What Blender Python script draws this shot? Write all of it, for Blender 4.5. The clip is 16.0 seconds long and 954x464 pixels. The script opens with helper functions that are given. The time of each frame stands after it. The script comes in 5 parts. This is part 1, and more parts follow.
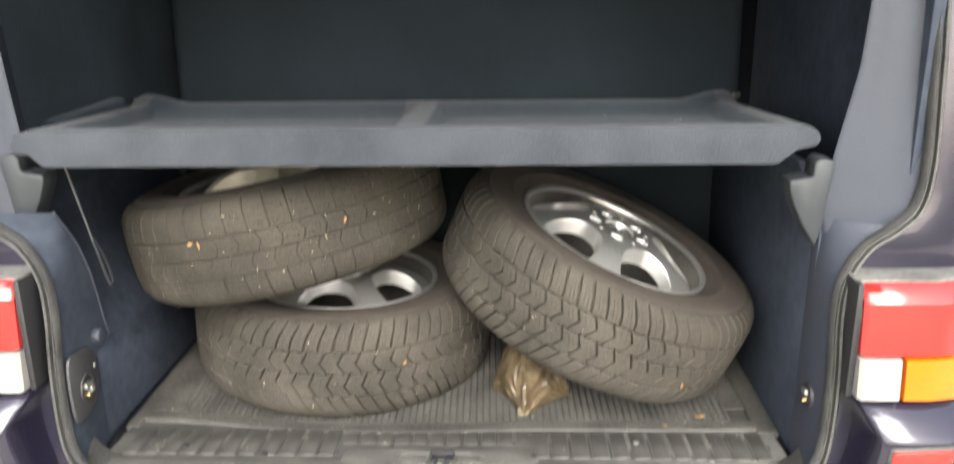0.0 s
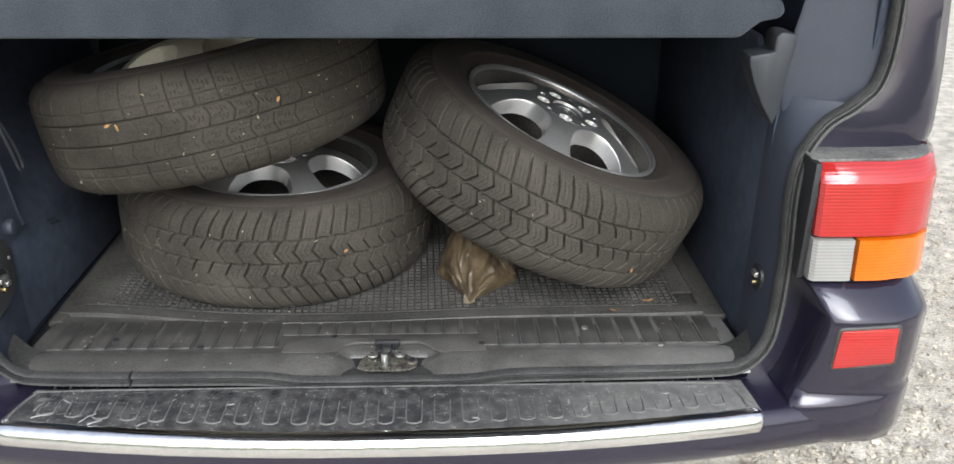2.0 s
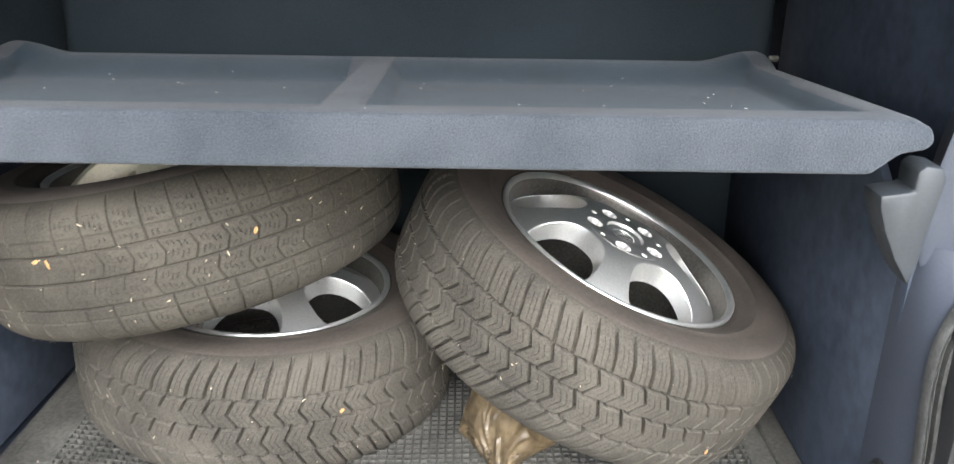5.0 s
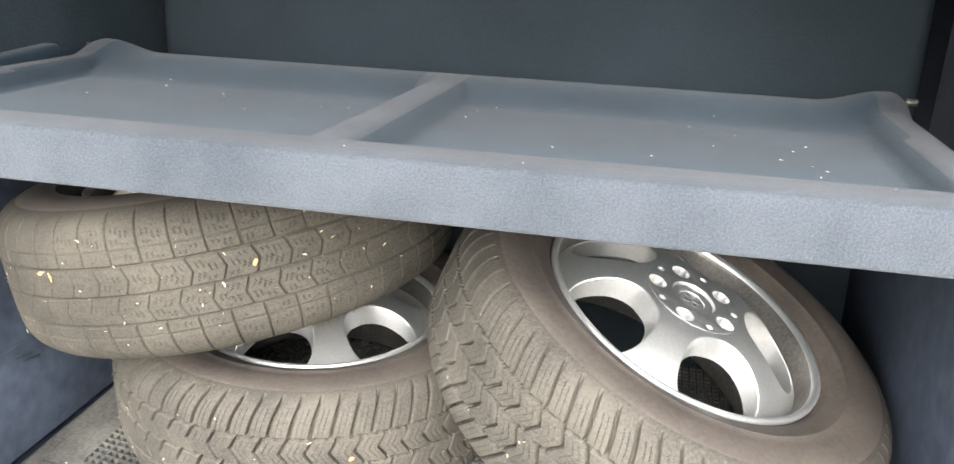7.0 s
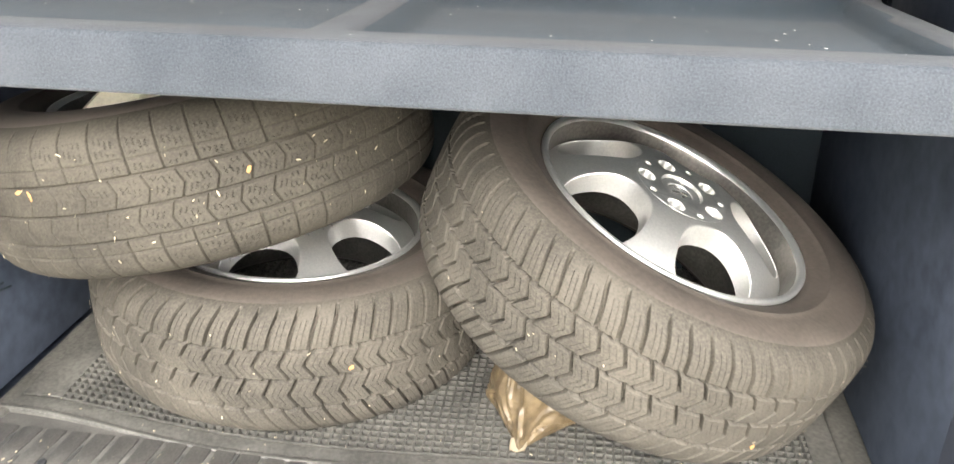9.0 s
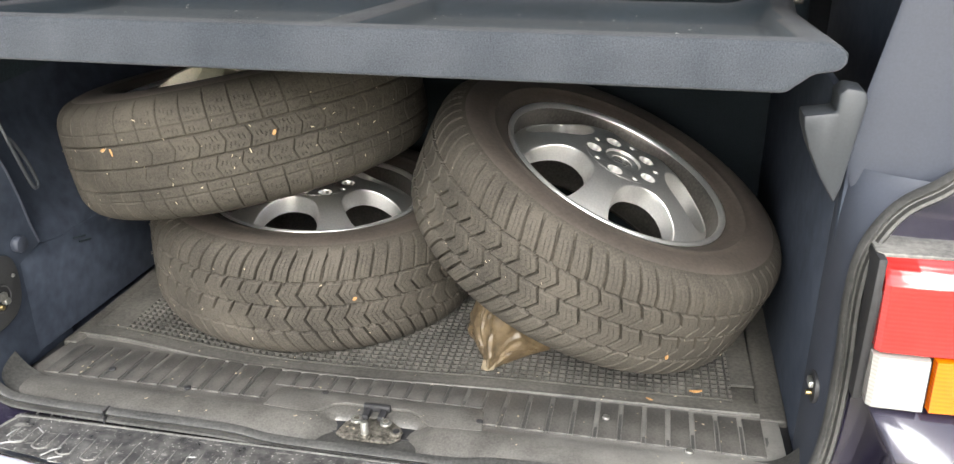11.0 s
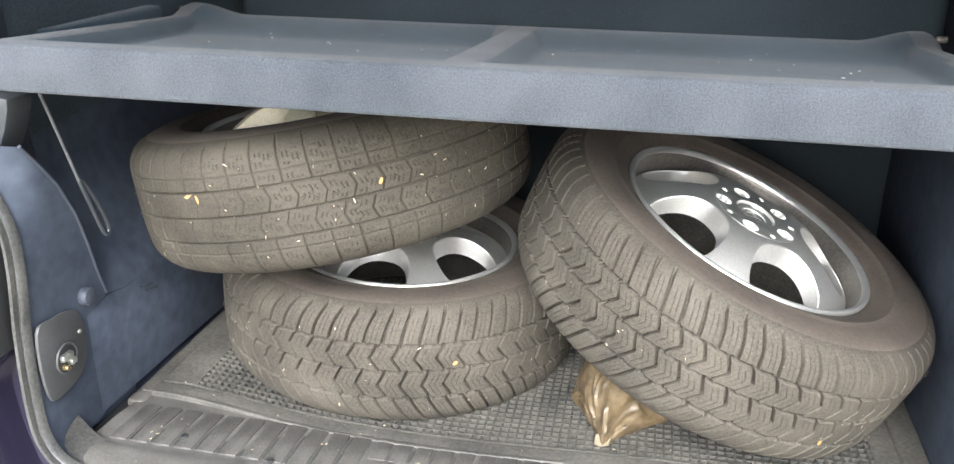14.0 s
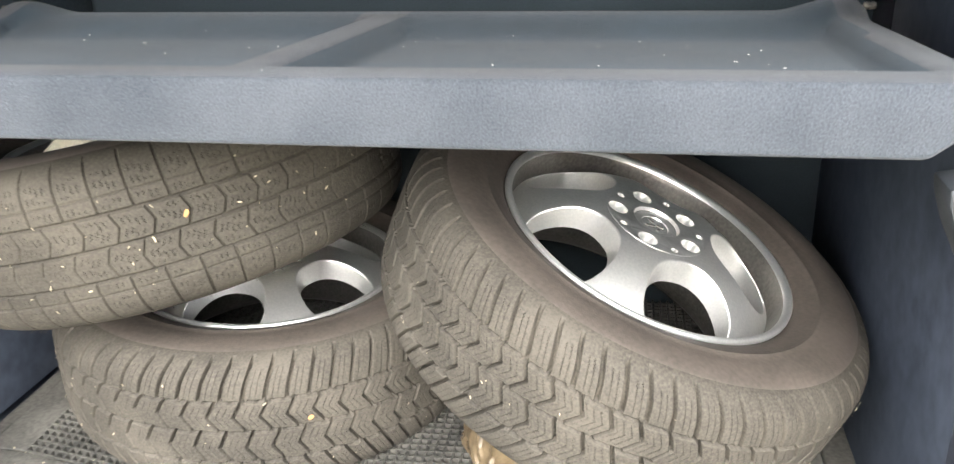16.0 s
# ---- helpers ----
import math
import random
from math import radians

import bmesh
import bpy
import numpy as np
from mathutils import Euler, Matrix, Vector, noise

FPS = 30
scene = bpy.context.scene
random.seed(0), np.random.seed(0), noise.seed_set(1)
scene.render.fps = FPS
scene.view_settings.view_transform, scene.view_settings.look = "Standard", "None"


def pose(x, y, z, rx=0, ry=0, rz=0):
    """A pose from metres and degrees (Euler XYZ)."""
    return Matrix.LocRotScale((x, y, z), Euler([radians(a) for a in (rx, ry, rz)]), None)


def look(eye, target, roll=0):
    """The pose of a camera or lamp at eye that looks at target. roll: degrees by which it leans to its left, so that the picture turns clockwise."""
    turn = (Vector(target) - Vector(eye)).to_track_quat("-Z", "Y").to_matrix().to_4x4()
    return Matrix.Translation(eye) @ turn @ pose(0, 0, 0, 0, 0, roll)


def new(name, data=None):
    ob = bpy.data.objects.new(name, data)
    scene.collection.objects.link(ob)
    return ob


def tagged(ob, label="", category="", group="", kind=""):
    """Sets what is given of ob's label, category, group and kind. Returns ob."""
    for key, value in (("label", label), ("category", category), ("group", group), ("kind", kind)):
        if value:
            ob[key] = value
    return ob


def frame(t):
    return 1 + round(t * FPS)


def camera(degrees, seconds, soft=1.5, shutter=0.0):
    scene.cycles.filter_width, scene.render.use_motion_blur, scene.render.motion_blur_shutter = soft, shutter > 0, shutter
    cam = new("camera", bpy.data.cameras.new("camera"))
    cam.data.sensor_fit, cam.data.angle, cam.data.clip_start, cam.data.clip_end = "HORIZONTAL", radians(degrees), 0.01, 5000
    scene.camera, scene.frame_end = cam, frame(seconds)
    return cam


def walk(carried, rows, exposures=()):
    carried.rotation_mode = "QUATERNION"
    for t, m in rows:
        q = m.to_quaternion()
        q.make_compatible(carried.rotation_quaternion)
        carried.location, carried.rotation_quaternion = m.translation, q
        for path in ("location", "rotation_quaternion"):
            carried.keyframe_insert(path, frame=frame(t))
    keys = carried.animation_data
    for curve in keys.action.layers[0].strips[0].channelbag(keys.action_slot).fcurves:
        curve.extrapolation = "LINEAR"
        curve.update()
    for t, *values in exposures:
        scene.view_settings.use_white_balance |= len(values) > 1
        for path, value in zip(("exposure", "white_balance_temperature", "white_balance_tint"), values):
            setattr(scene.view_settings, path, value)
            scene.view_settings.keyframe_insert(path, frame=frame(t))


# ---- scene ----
cam = camera(57.6, 16.0, soft=1.35, shutter=0.4)
PATH = [
    (0, (0.092, -1.347, 1.464), (0.058, 0.563, 0.873), -0.6),
    (0.1, (0.083, -1.327, 1.46), (0.051, 0.559, 0.798), -0.4),
    (0.5, (0.053, -1.279, 1.438), (0.038, 0.54, 0.607), 1.0),
    (1, (0.06, -1.278, 1.438), (0.056, 0.54, 0.606), 1.5),
    (1.5, (0.063, -1.288, 1.433), (0.086, 0.531, 0.603), 0.8),
    (2, (0.07, -1.278, 1.425), (0.188, 0.539, 0.598), 0.6),
    (2.5, (0.035, -1.265, 1.436), (0.181, 0.561, 0.634), 0.7),
    (3, (-0.034, -1.24, 1.431), (0.123, 0.619, 0.71), 0.7),
    (3.5, (0.0, -1.162, 1.421), (0.169, 0.7, 0.71), 1.1),
    (3.7, (0.023, -1.147, 1.426), (0.147, 0.716, 0.708), 0.9),
    (5.8, (0.19, -0.783, 1.443), (0.128, 1.08, 0.719), 1.2),
    (6, (0.231, -0.771, 1.454), (0.001, 1.077, 0.723), 0.5),
    (6.5, (0.299, -0.719, 1.448), (-0.075, 1.106, 0.72), 1.7),
    (7, (0.281, -0.734, 1.451), (-0.092, 1.088, 0.716), 1.7),
    (7.5, (0.233, -0.738, 1.434), (-0.123, 1.084, 0.689), 1.4),
    (8, (0.225, -0.681, 1.376), (-0.135, 1.133, 0.613), 0.6),
    (8.5, (0.228, -0.678, 1.391), (-0.088, 1.099, 0.529), 0.0),
    (9, (0.202, -0.758, 1.404), (-0.003, 1.031, 0.535), 0.9),
    (9.2, (0.21, -0.8, 1.406), (0.009, 0.987, 0.529), 1.2),
    (11.3, (0.369, -1.07, 1.42), (0.039, 0.74, 0.635), -0.1),
    (11.5, (0.338, -1.052, 1.426), (0.01, 0.76, 0.644), -0.1),
    (12, (0.268, -0.994, 1.411), (0.014, 0.833, 0.637), 1.0),
    (12.5, (0.224, -0.96, 1.392), (0.011, 0.875, 0.623), 1.7),
    (13, (0.223, -0.94, 1.397), (0.013, 0.897, 0.634), 1.9),
    (13.5, (0.209, -0.934, 1.412), (-0.087, 0.889, 0.646), 1.2),
    (14, (0.173, -0.934, 1.41), (-0.179, 0.885, 0.657), 0.7),
    (14.5, (0.178, -0.93, 1.448), (-0.142, 0.893, 0.691), 0.8),
    (15, (0.232, -0.87, 1.452), (-0.075, 0.955, 0.695), -0.2),
    (15.5, (0.285, -0.783, 1.448), (-0.015, 1.007, 0.609), -1.6),
    (16, (0.304, -0.689, 1.386), (-0.007, 1.118, 0.588), -1.8),
]
# the phone's automatic exposure in stops, white balance and tint
EXPOSURE = [
    (0, 2.0, 6930, 10),
    (0.5, 1.12, 6680, 10),
    (1, 1.08, 6430, 10),
    (1.5, 1.08, 6380, 10),
    (2, 0.9, 6280, 10),
    (2.5, 1.0, 6060, 10),
    (3, 1.9, 6130, 10),
    (3.5, 2.15, 6130, 10),
    (6, 2.45, 6480, 10),
    (7, 2.88, 6560, 10),
    (8, 2.68, 6730, 10),
    (9, 2.78, 6880, 10),
    (11.5, 1.82, 6630, 10),
    (12, 2.01, 6530, 10),
    (12.5, 2.42, 6580, 10),
    (13.5, 2.66, 6560, 10),
    (14, 2.59, 6430, 10),
    (14.5, 2.58, 6470, 10),
    (16, 2.67, 6680, 10),
]
walk(cam, [(t, look(eye, target, roll)) for t, eye, target, roll in PATH], EXPOSURE)

# ---- light ----
world = bpy.data.worlds.new("world")
scene.world = world
world.use_nodes = True
wn = world.node_tree.nodes
wl = world.node_tree.links
sky = wn.new("ShaderNodeTexSky")
sky.sky_type = "NISHITA"
sky.sun_disc = False
sky.sun_elevation = radians(40)
sky.sun_rotation = radians(175)
sky.air_density, sky.dust_density = 1.0, 3.0
wn["Background"].inputs["Strength"].default_value = 0.15
cloud = wn.new("ShaderNodeHueSaturation")
cloud.inputs["Saturation"].default_value = 0.5
wl.new(sky.outputs[0], cloud.inputs["Color"])
wl.new(cloud.outputs[0], wn["Background"].inputs["Color"])

sun_data = bpy.data.lights.new("sun", "SUN")
sun_data.energy, sun_data.angle, sun_data.color = 1.5, radians(42), (0.88, 0.96, 1.0)
sun = new("sun", sun_data)
sun.matrix_world = look((0.25, -3.1, 3.4), (0, 0, 0.8))


# ---- materials ----
def material(name, base, rough=0.7, metal=0.0, vary=0.25, grain=60.0, stain=5.0, bump=0.15, bump_scale=None,
             tint=None, coat=0.0, spec=0.5, bump_dist=0.002, sheen=0.0):
    """A surface with colour variation at two scales and a fine relief, in metres of the object."""
    m = bpy.data.materials.new(name)
    m.use_nodes = True
    n, l = m.node_tree.nodes, m.node_tree.links
    b = n["Principled BSDF"]
    b.inputs["Roughness"].default_value = rough
    b.inputs["Metallic"].default_value = metal
    b.inputs["Coat Weight"].default_value = coat
    b.inputs["Coat Roughness"].default_value = 0.07
    b.inputs["Specular IOR Level"].default_value = spec
    b.inputs["Sheen Weight"].default_value = sheen
    tc = n.new("ShaderNodeTexCoord")
    fine, wide = n.new("ShaderNodeTexNoise"), n.new("ShaderNodeTexNoise")
    fine.inputs["Scale"].default_value, fine.inputs["Detail"].default_value = grain, 6
    wide.inputs["Scale"].default_value, wide.inputs["Detail"].default_value = stain, 4
    for t in (fine, wide):
        l.new(tc.outputs["Object"], t.inputs["Vector"])
    add = n.new("ShaderNodeMath")
    add.operation = "ADD"
    l.new(fine.outputs["Fac"], add.inputs[0])
    l.new(wide.outputs["Fac"], add.inputs[1])
    ramp = n.new("ShaderNodeValToRGB")
    dark = [c * (1 - vary) for c in base]
    light = [min(1, c * (1 + vary)) for c in (tint or base)]
    ramp.color_ramp.elements[0].position, ramp.color_ramp.elements[0].color = 0.36, (*dark, 1)
    ramp.color_ramp.elements[1].position, ramp.color_ramp.elements[1].color = 0.64, (*light, 1)
    half = n.new("ShaderNodeMath")
    half.operation = "MULTIPLY"
    half.inputs[1].default_value = 0.5
    l.new(add.outputs[0], half.inputs[0])
    l.new(half.outputs[0], ramp.inputs["Fac"])
    l.new(ramp.outputs["Color"], b.inputs["Base Color"])
    if bump:
        tex = n.new("ShaderNodeTexNoise")
        tex.inputs["Scale"].default_value, tex.inputs["Detail"].default_value = bump_scale or grain, 5
        l.new(tc.outputs["Object"], tex.inputs["Vector"])
        bp = n.new("ShaderNodeBump")
        bp.inputs["Strength"].default_value, bp.inputs["Distance"].default_value = bump, bump_dist
        l.new(tex.outputs["Fac"], bp.inputs["Height"])
        l.new(bp.outputs["Normal"], b.inputs["Normal"])
    return m


def maths(n, l, op, a, b=None, c=None):
    node = n.new("ShaderNodeMath")
    node.operation = op
    for k, v in enumerate((a, b, c)):
        if v is None:
            continue
        if isinstance(v, (int, float)):
            node.inputs[k].default_value = v
        else:
            l.new(v, node.inputs[k])
    return node.outputs[0]


def tread_material(name, base, dust, pitch, wear):
    """Tyre rubber: fine wavy cuts across the blocks, from the block phase and the metres across in the UV map, and grey-brown dust."""
    m = material(name, base, rough=0.8, vary=0.22, grain=320, stain=9, bump=0, tint=dust, spec=0.25)
    n, l = m.node_tree.nodes, m.node_tree.links
    b = n["Principled BSDF"]
    uv = n.new("ShaderNodeUVMap")
    uv.uv_map = "tread"
    sep = n.new("ShaderNodeSeparateXYZ")
    l.new(uv.outputs["UV"], sep.inputs[0])
    u, v = sep.outputs[0], sep.outputs[1]
    zig = maths(n, l, "PINGPONG", maths(n, l, "MULTIPLY", v, 560.0), 1.0)
    shift = maths(n, l, "MULTIPLY", zig, 0.085)
    q = maths(n, l, "MULTIPLY", maths(n, l, "ADD", u, shift), pitch)
    f = maths(n, l, "ABSOLUTE", maths(n, l, "SUBTRACT", maths(n, l, "FRACT", q), 0.5))
    line = maths(n, l, "SMOOTH_MIN", maths(n, l, "MULTIPLY", f, 8.5), 1.0, 0.1)
    # cuts stop short of the block edges
    att = n.new("ShaderNodeAttribute")
    att.attribute_name = "block"
    inv = maths(n, l, "SUBTRACT", 1.0, line)
    # the cuts close up and open again along their length
    fleck = n.new("ShaderNodeMapRange")
    fleck.inputs["From Min"].default_value, fleck.inputs["From Max"].default_value = 0.35, 0.60
    fleck.inputs["To Min"].default_value = 0.25
    open_tex = n.new("ShaderNodeTexNoise")
    open_tex.inputs["Scale"].default_value, open_tex.inputs["Detail"].default_value = 420, 2
    cut = maths(n, l, "MULTIPLY", maths(n, l, "MULTIPLY", inv, att.outputs["Fac"]), fleck.outputs["Result"])
    l.new(open_tex.outputs["Fac"], fleck.inputs["Value"])
    noise_tex = n.new("ShaderNodeTexNoise")
    noise_tex.inputs["Scale"].default_value, noise_tex.inputs["Detail"].default_value = 260, 6
    tc = n.new("ShaderNodeTexCoord")
    l.new(tc.outputs["Object"], noise_tex.inputs["Vector"])
    l.new(tc.outputs["Object"], open_tex.inputs["Vector"])
    height = maths(n, l, "SUBTRACT", maths(n, l, "MULTIPLY", noise_tex.outputs["Fac"], 0.06), maths(n, l, "MULTIPLY", cut, wear))
    bp = n.new("ShaderNodeBump")
    bp.inputs["Strength"].default_value, bp.inputs["Distance"].default_value = 1.0, 0.0034
    l.new(height, bp.inputs["Height"])
    l.new(bp.outputs["Normal"], b.inputs["Normal"])
    return m


def lens_material(name, colour, clear=0.0):
    """Moulded lamp plastic with fine level ribs."""
    m = bpy.data.materials.new(name)
    m.use_nodes = True
    n, l = m.node_tree.nodes, m.node_tree.links
    b = n["Principled BSDF"]
    b.inputs["Roughness"].default_value = 0.10
    b.inputs["Coat Weight"].default_value = 0.8
    b.inputs["Subsurface Weight"].default_value = 0.25
    b.inputs["Subsurface Radius"].default_value = (0.02, 0.01, 0.01)
    tc = n.new("ShaderNodeTexCoord")
    wave = n.new("ShaderNodeTexWave")
    wave.inputs["Scale"].default_value = 58
    wave.bands_direction = "Z"
    l.new(tc.outputs["Object"], wave.inputs["Vector"])
    tex = n.new("ShaderNodeTexNoise")
    tex.inputs["Scale"].default_value = 32
    l.new(tc.outputs["Object"], tex.inputs["Vector"])
    mix = n.new("ShaderNodeMix")
    mix.data_type = "RGBA"
    mix.inputs["A"].default_value = (*[c * 0.70 for c in colour], 1)
    mix.inputs["B"].default_value = (*colour, 1)
    l.new(maths(n, l, "MULTIPLY", maths(n, l, "ADD", wave.outputs["Fac"], tex.outputs["Fac"]), 0.5), mix.inputs["Factor"])
    l.new(mix.outputs["Result"], b.inputs["Base Color"])
    bp = n.new("ShaderNodeBump")
    bp.inputs["Strength"].default_value, bp.inputs["Distance"].default_value = 0.25, 0.001
    l.new(wave.outputs["Fac"], bp.inputs["Height"])
    l.new(bp.outputs["Normal"], b.inputs["Normal"])
    return m


def foil_material(name):
    """Wrinkled glossy black film under road dust, scratches and pale grit."""
    m = material(name, (0.030, 0.030, 0.032), rough=0.14, vary=0.2, grain=220, stain=30, bump=0, coat=0.4)
    n, l = m.node_tree.nodes, m.node_tree.links
    b = n["Principled BSDF"]
    tc = n.new("ShaderNodeTexCoord")

    def noise_tex(scale, detail, stretch=(1, 1, 1)):
        mp = n.new("ShaderNodeMapping")
        mp.inputs["Scale"].default_value = stretch
        t = n.new("ShaderNodeTexNoise")
        t.inputs["Scale"].default_value, t.inputs["Detail"].default_value = scale, detail
        l.new(tc.outputs["Object"], mp.inputs["Vector"])
        l.new(mp.outputs["Vector"], t.inputs["Vector"])
        return t.outputs["Fac"]

    def above(fac, low, high):
        r = n.new("ShaderNodeMapRange")
        r.inputs["From Min"].default_value, r.inputs["From Max"].default_value = low, high
        l.new(fac, r.inputs["Value"])
        return r.outputs["Result"]
    specks = above(noise_tex(210, 3), 0.62, 0.70)
    film = above(noise_tex(48, 9), 0.38, 0.80)
    scratch = above(noise_tex(26, 4, (1.0, 3.2, 1)), 0.64, 0.70)
    dirt = maths(n, l, "MINIMUM", maths(n, l, "ADD", maths(n, l, "MULTIPLY", specks, maths(n, l, "ADD", film, 0.12)), maths(n, l, "ADD", maths(n, l, "ADD", maths(n, l, "MULTIPLY", film, 0.24), 0.03), maths(n, l, "MULTIPLY", scratch, 0.26))), 1.0)
    mix = n.new("ShaderNodeMix")
    mix.data_type = "RGBA"
    l.new(dirt, mix.inputs["Factor"])
    l.new(n["Color Ramp"].outputs["Color"], mix.inputs["A"])
    mix.inputs["B"].default_value = (0.40, 0.385, 0.36, 1)
    l.new(mix.outputs["Result"], b.inputs["Base Color"])
    l.new(maths(n, l, "ADD", maths(n, l, "MULTIPLY", dirt, 0.30), 0.07), b.inputs["Roughness"])
    bp = n.new("ShaderNodeBump")
    bp.inputs["Strength"].default_value, bp.inputs["Distance"].default_value = 0.45, 0.004
    l.new(maths(n, l, "ADD", noise_tex(24, 3, (1.6, 0.8, 1)), maths(n, l, "MULTIPLY", noise_tex(90, 3), 0.18)), bp.inputs["Height"])
    l.new(bp.outputs["Normal"], b.inputs["Normal"])
    return m


def paled(m, x0, x1, amount, colour=(0.36, 0.35, 0.33)):
    """A patchy pale film that grows along the van's width."""
    n, l = m.node_tree.nodes, m.node_tree.links
    b = n["Principled BSDF"]
    under = b.inputs["Base Color"].links[0].from_socket
    tc, sep, r = n.new("ShaderNodeTexCoord"), n.new("ShaderNodeSeparateXYZ"), n.new("ShaderNodeMapRange")
    l.new(tc.outputs["Object"], sep.inputs[0])
    r.interpolation_type = "SMOOTHSTEP"
    r.inputs["From Min"].default_value, r.inputs["From Max"].default_value = x0, x1
    patch, streak = n.new("ShaderNodeTexNoise"), n.new("ShaderNodeTexNoise")
    patch.inputs["Scale"].default_value, patch.inputs["Detail"].default_value = 9, 5
    streak.inputs["Scale"].default_value, streak.inputs["Detail"].default_value = 70, 6
    for t in (patch, streak):
        l.new(tc.outputs["Object"], t.inputs["Vector"])
    l.new(maths(n, l, "ADD", sep.outputs[0], maths(n, l, "MULTIPLY", maths(n, l, "SUBTRACT", patch.outputs["Fac"], 0.5), 0.5)), r.inputs["Value"])
    film = maths(n, l, "MULTIPLY", r.outputs["Result"], maths(n, l, "MULTIPLY", maths(n, l, "ADD", streak.outputs["Fac"], 0.5), amount))
    mix = n.new("ShaderNodeMix")
    mix.data_type = "RGBA"
    l.new(film, mix.inputs["Factor"])
    l.new(under, mix.inputs["A"])
    mix.inputs["B"].default_value = (*colour, 1)
    l.new(mix.outputs["Result"], b.inputs["Base Color"])
    return m


def yard_material(name, base, **kw):
    """Gravel that gives way to grass a step or two behind the van."""
    m = material(name, base, **kw)
    n, l = m.node_tree.nodes, m.node_tree.links
    sep = n.new("ShaderNodeSeparateXYZ")
    tc = n.new("ShaderNodeTexCoord")
    l.new(tc.outputs["Object"], sep.inputs[0])
    edge = n.new("ShaderNodeTexNoise")
    edge.inputs["Scale"].default_value = 1.4
    l.new(tc.outputs["Object"], edge.inputs["Vector"])
    r = n.new("ShaderNodeMapRange")
    r.inputs["From Min"].default_value, r.inputs["From Max"].default_value = -1.7, -2.3
    l.new(maths(n, l, "ADD", sep.outputs[1], maths(n, l, "MULTIPLY", edge.outputs["Fac"], 1.2)), r.inputs["Value"])
    mix = n.new("ShaderNodeMix")
    mix.data_type = "RGBA"
    l.new(r.outputs["Result"], mix.inputs["Factor"])
    l.new(n["Color Ramp"].outputs["Color"], mix.inputs["A"])
    blades = n.new("ShaderNodeTexNoise")
    blades.inputs["Scale"].default_value, blades.inputs["Detail"].default_value = 22, 8
    l.new(tc.outputs["Object"], blades.inputs["Vector"])
    green = n.new("ShaderNodeValToRGB")
    green.color_ramp.elements[0].position, green.color_ramp.elements[0].color = 0.35, (0.040, 0.065, 0.018, 1)
    green.color_ramp.elements[1].position, green.color_ramp.elements[1].color = 0.68, (0.115, 0.140, 0.048, 1)
    l.new(blades.outputs["Fac"], green.inputs["Fac"])
    l.new(green.outputs["Color"], mix.inputs["B"])
    l.new(mix.outputs["Result"], n["Principled BSDF"].inputs["Base Color"])
    return m


def stone_material(name, base, **kw):
    """Stones that differ from one to the next."""
    m = material(name, base, **kw)
    n, l = m.node_tree.nodes, m.node_tree.links
    geo = n.new("ShaderNodeNewGeometry")
    ramp = n.new("ShaderNodeValToRGB")
    for p, c in ((0.3, (0.80, 0.79, 0.78, 1)), (0.7, (1.0, 0.97, 0.92, 1))):
        ramp.color_ramp.elements.new(p).color = c
    ramp.color_ramp.elements[0].color = (0.62, 0.60, 0.58, 1)
    ramp.color_ramp.elements[-1].color = (1.25, 1.22, 1.15, 1)
    l.new(geo.outputs["Random Per Island"], ramp.inputs["Fac"])
    mix = n.new("ShaderNodeMix")
    mix.data_type, mix.blend_type = "RGBA", "MULTIPLY"
    mix.inputs["Factor"].default_value = 1.0
    l.new(n["Color Ramp"].outputs["Color"], mix.inputs["A"])
    l.new(ramp.outputs["Color"], mix.inputs["B"])
    l.new(mix.outputs["Result"], n["Principled BSDF"].inputs["Base Color"])
    return m


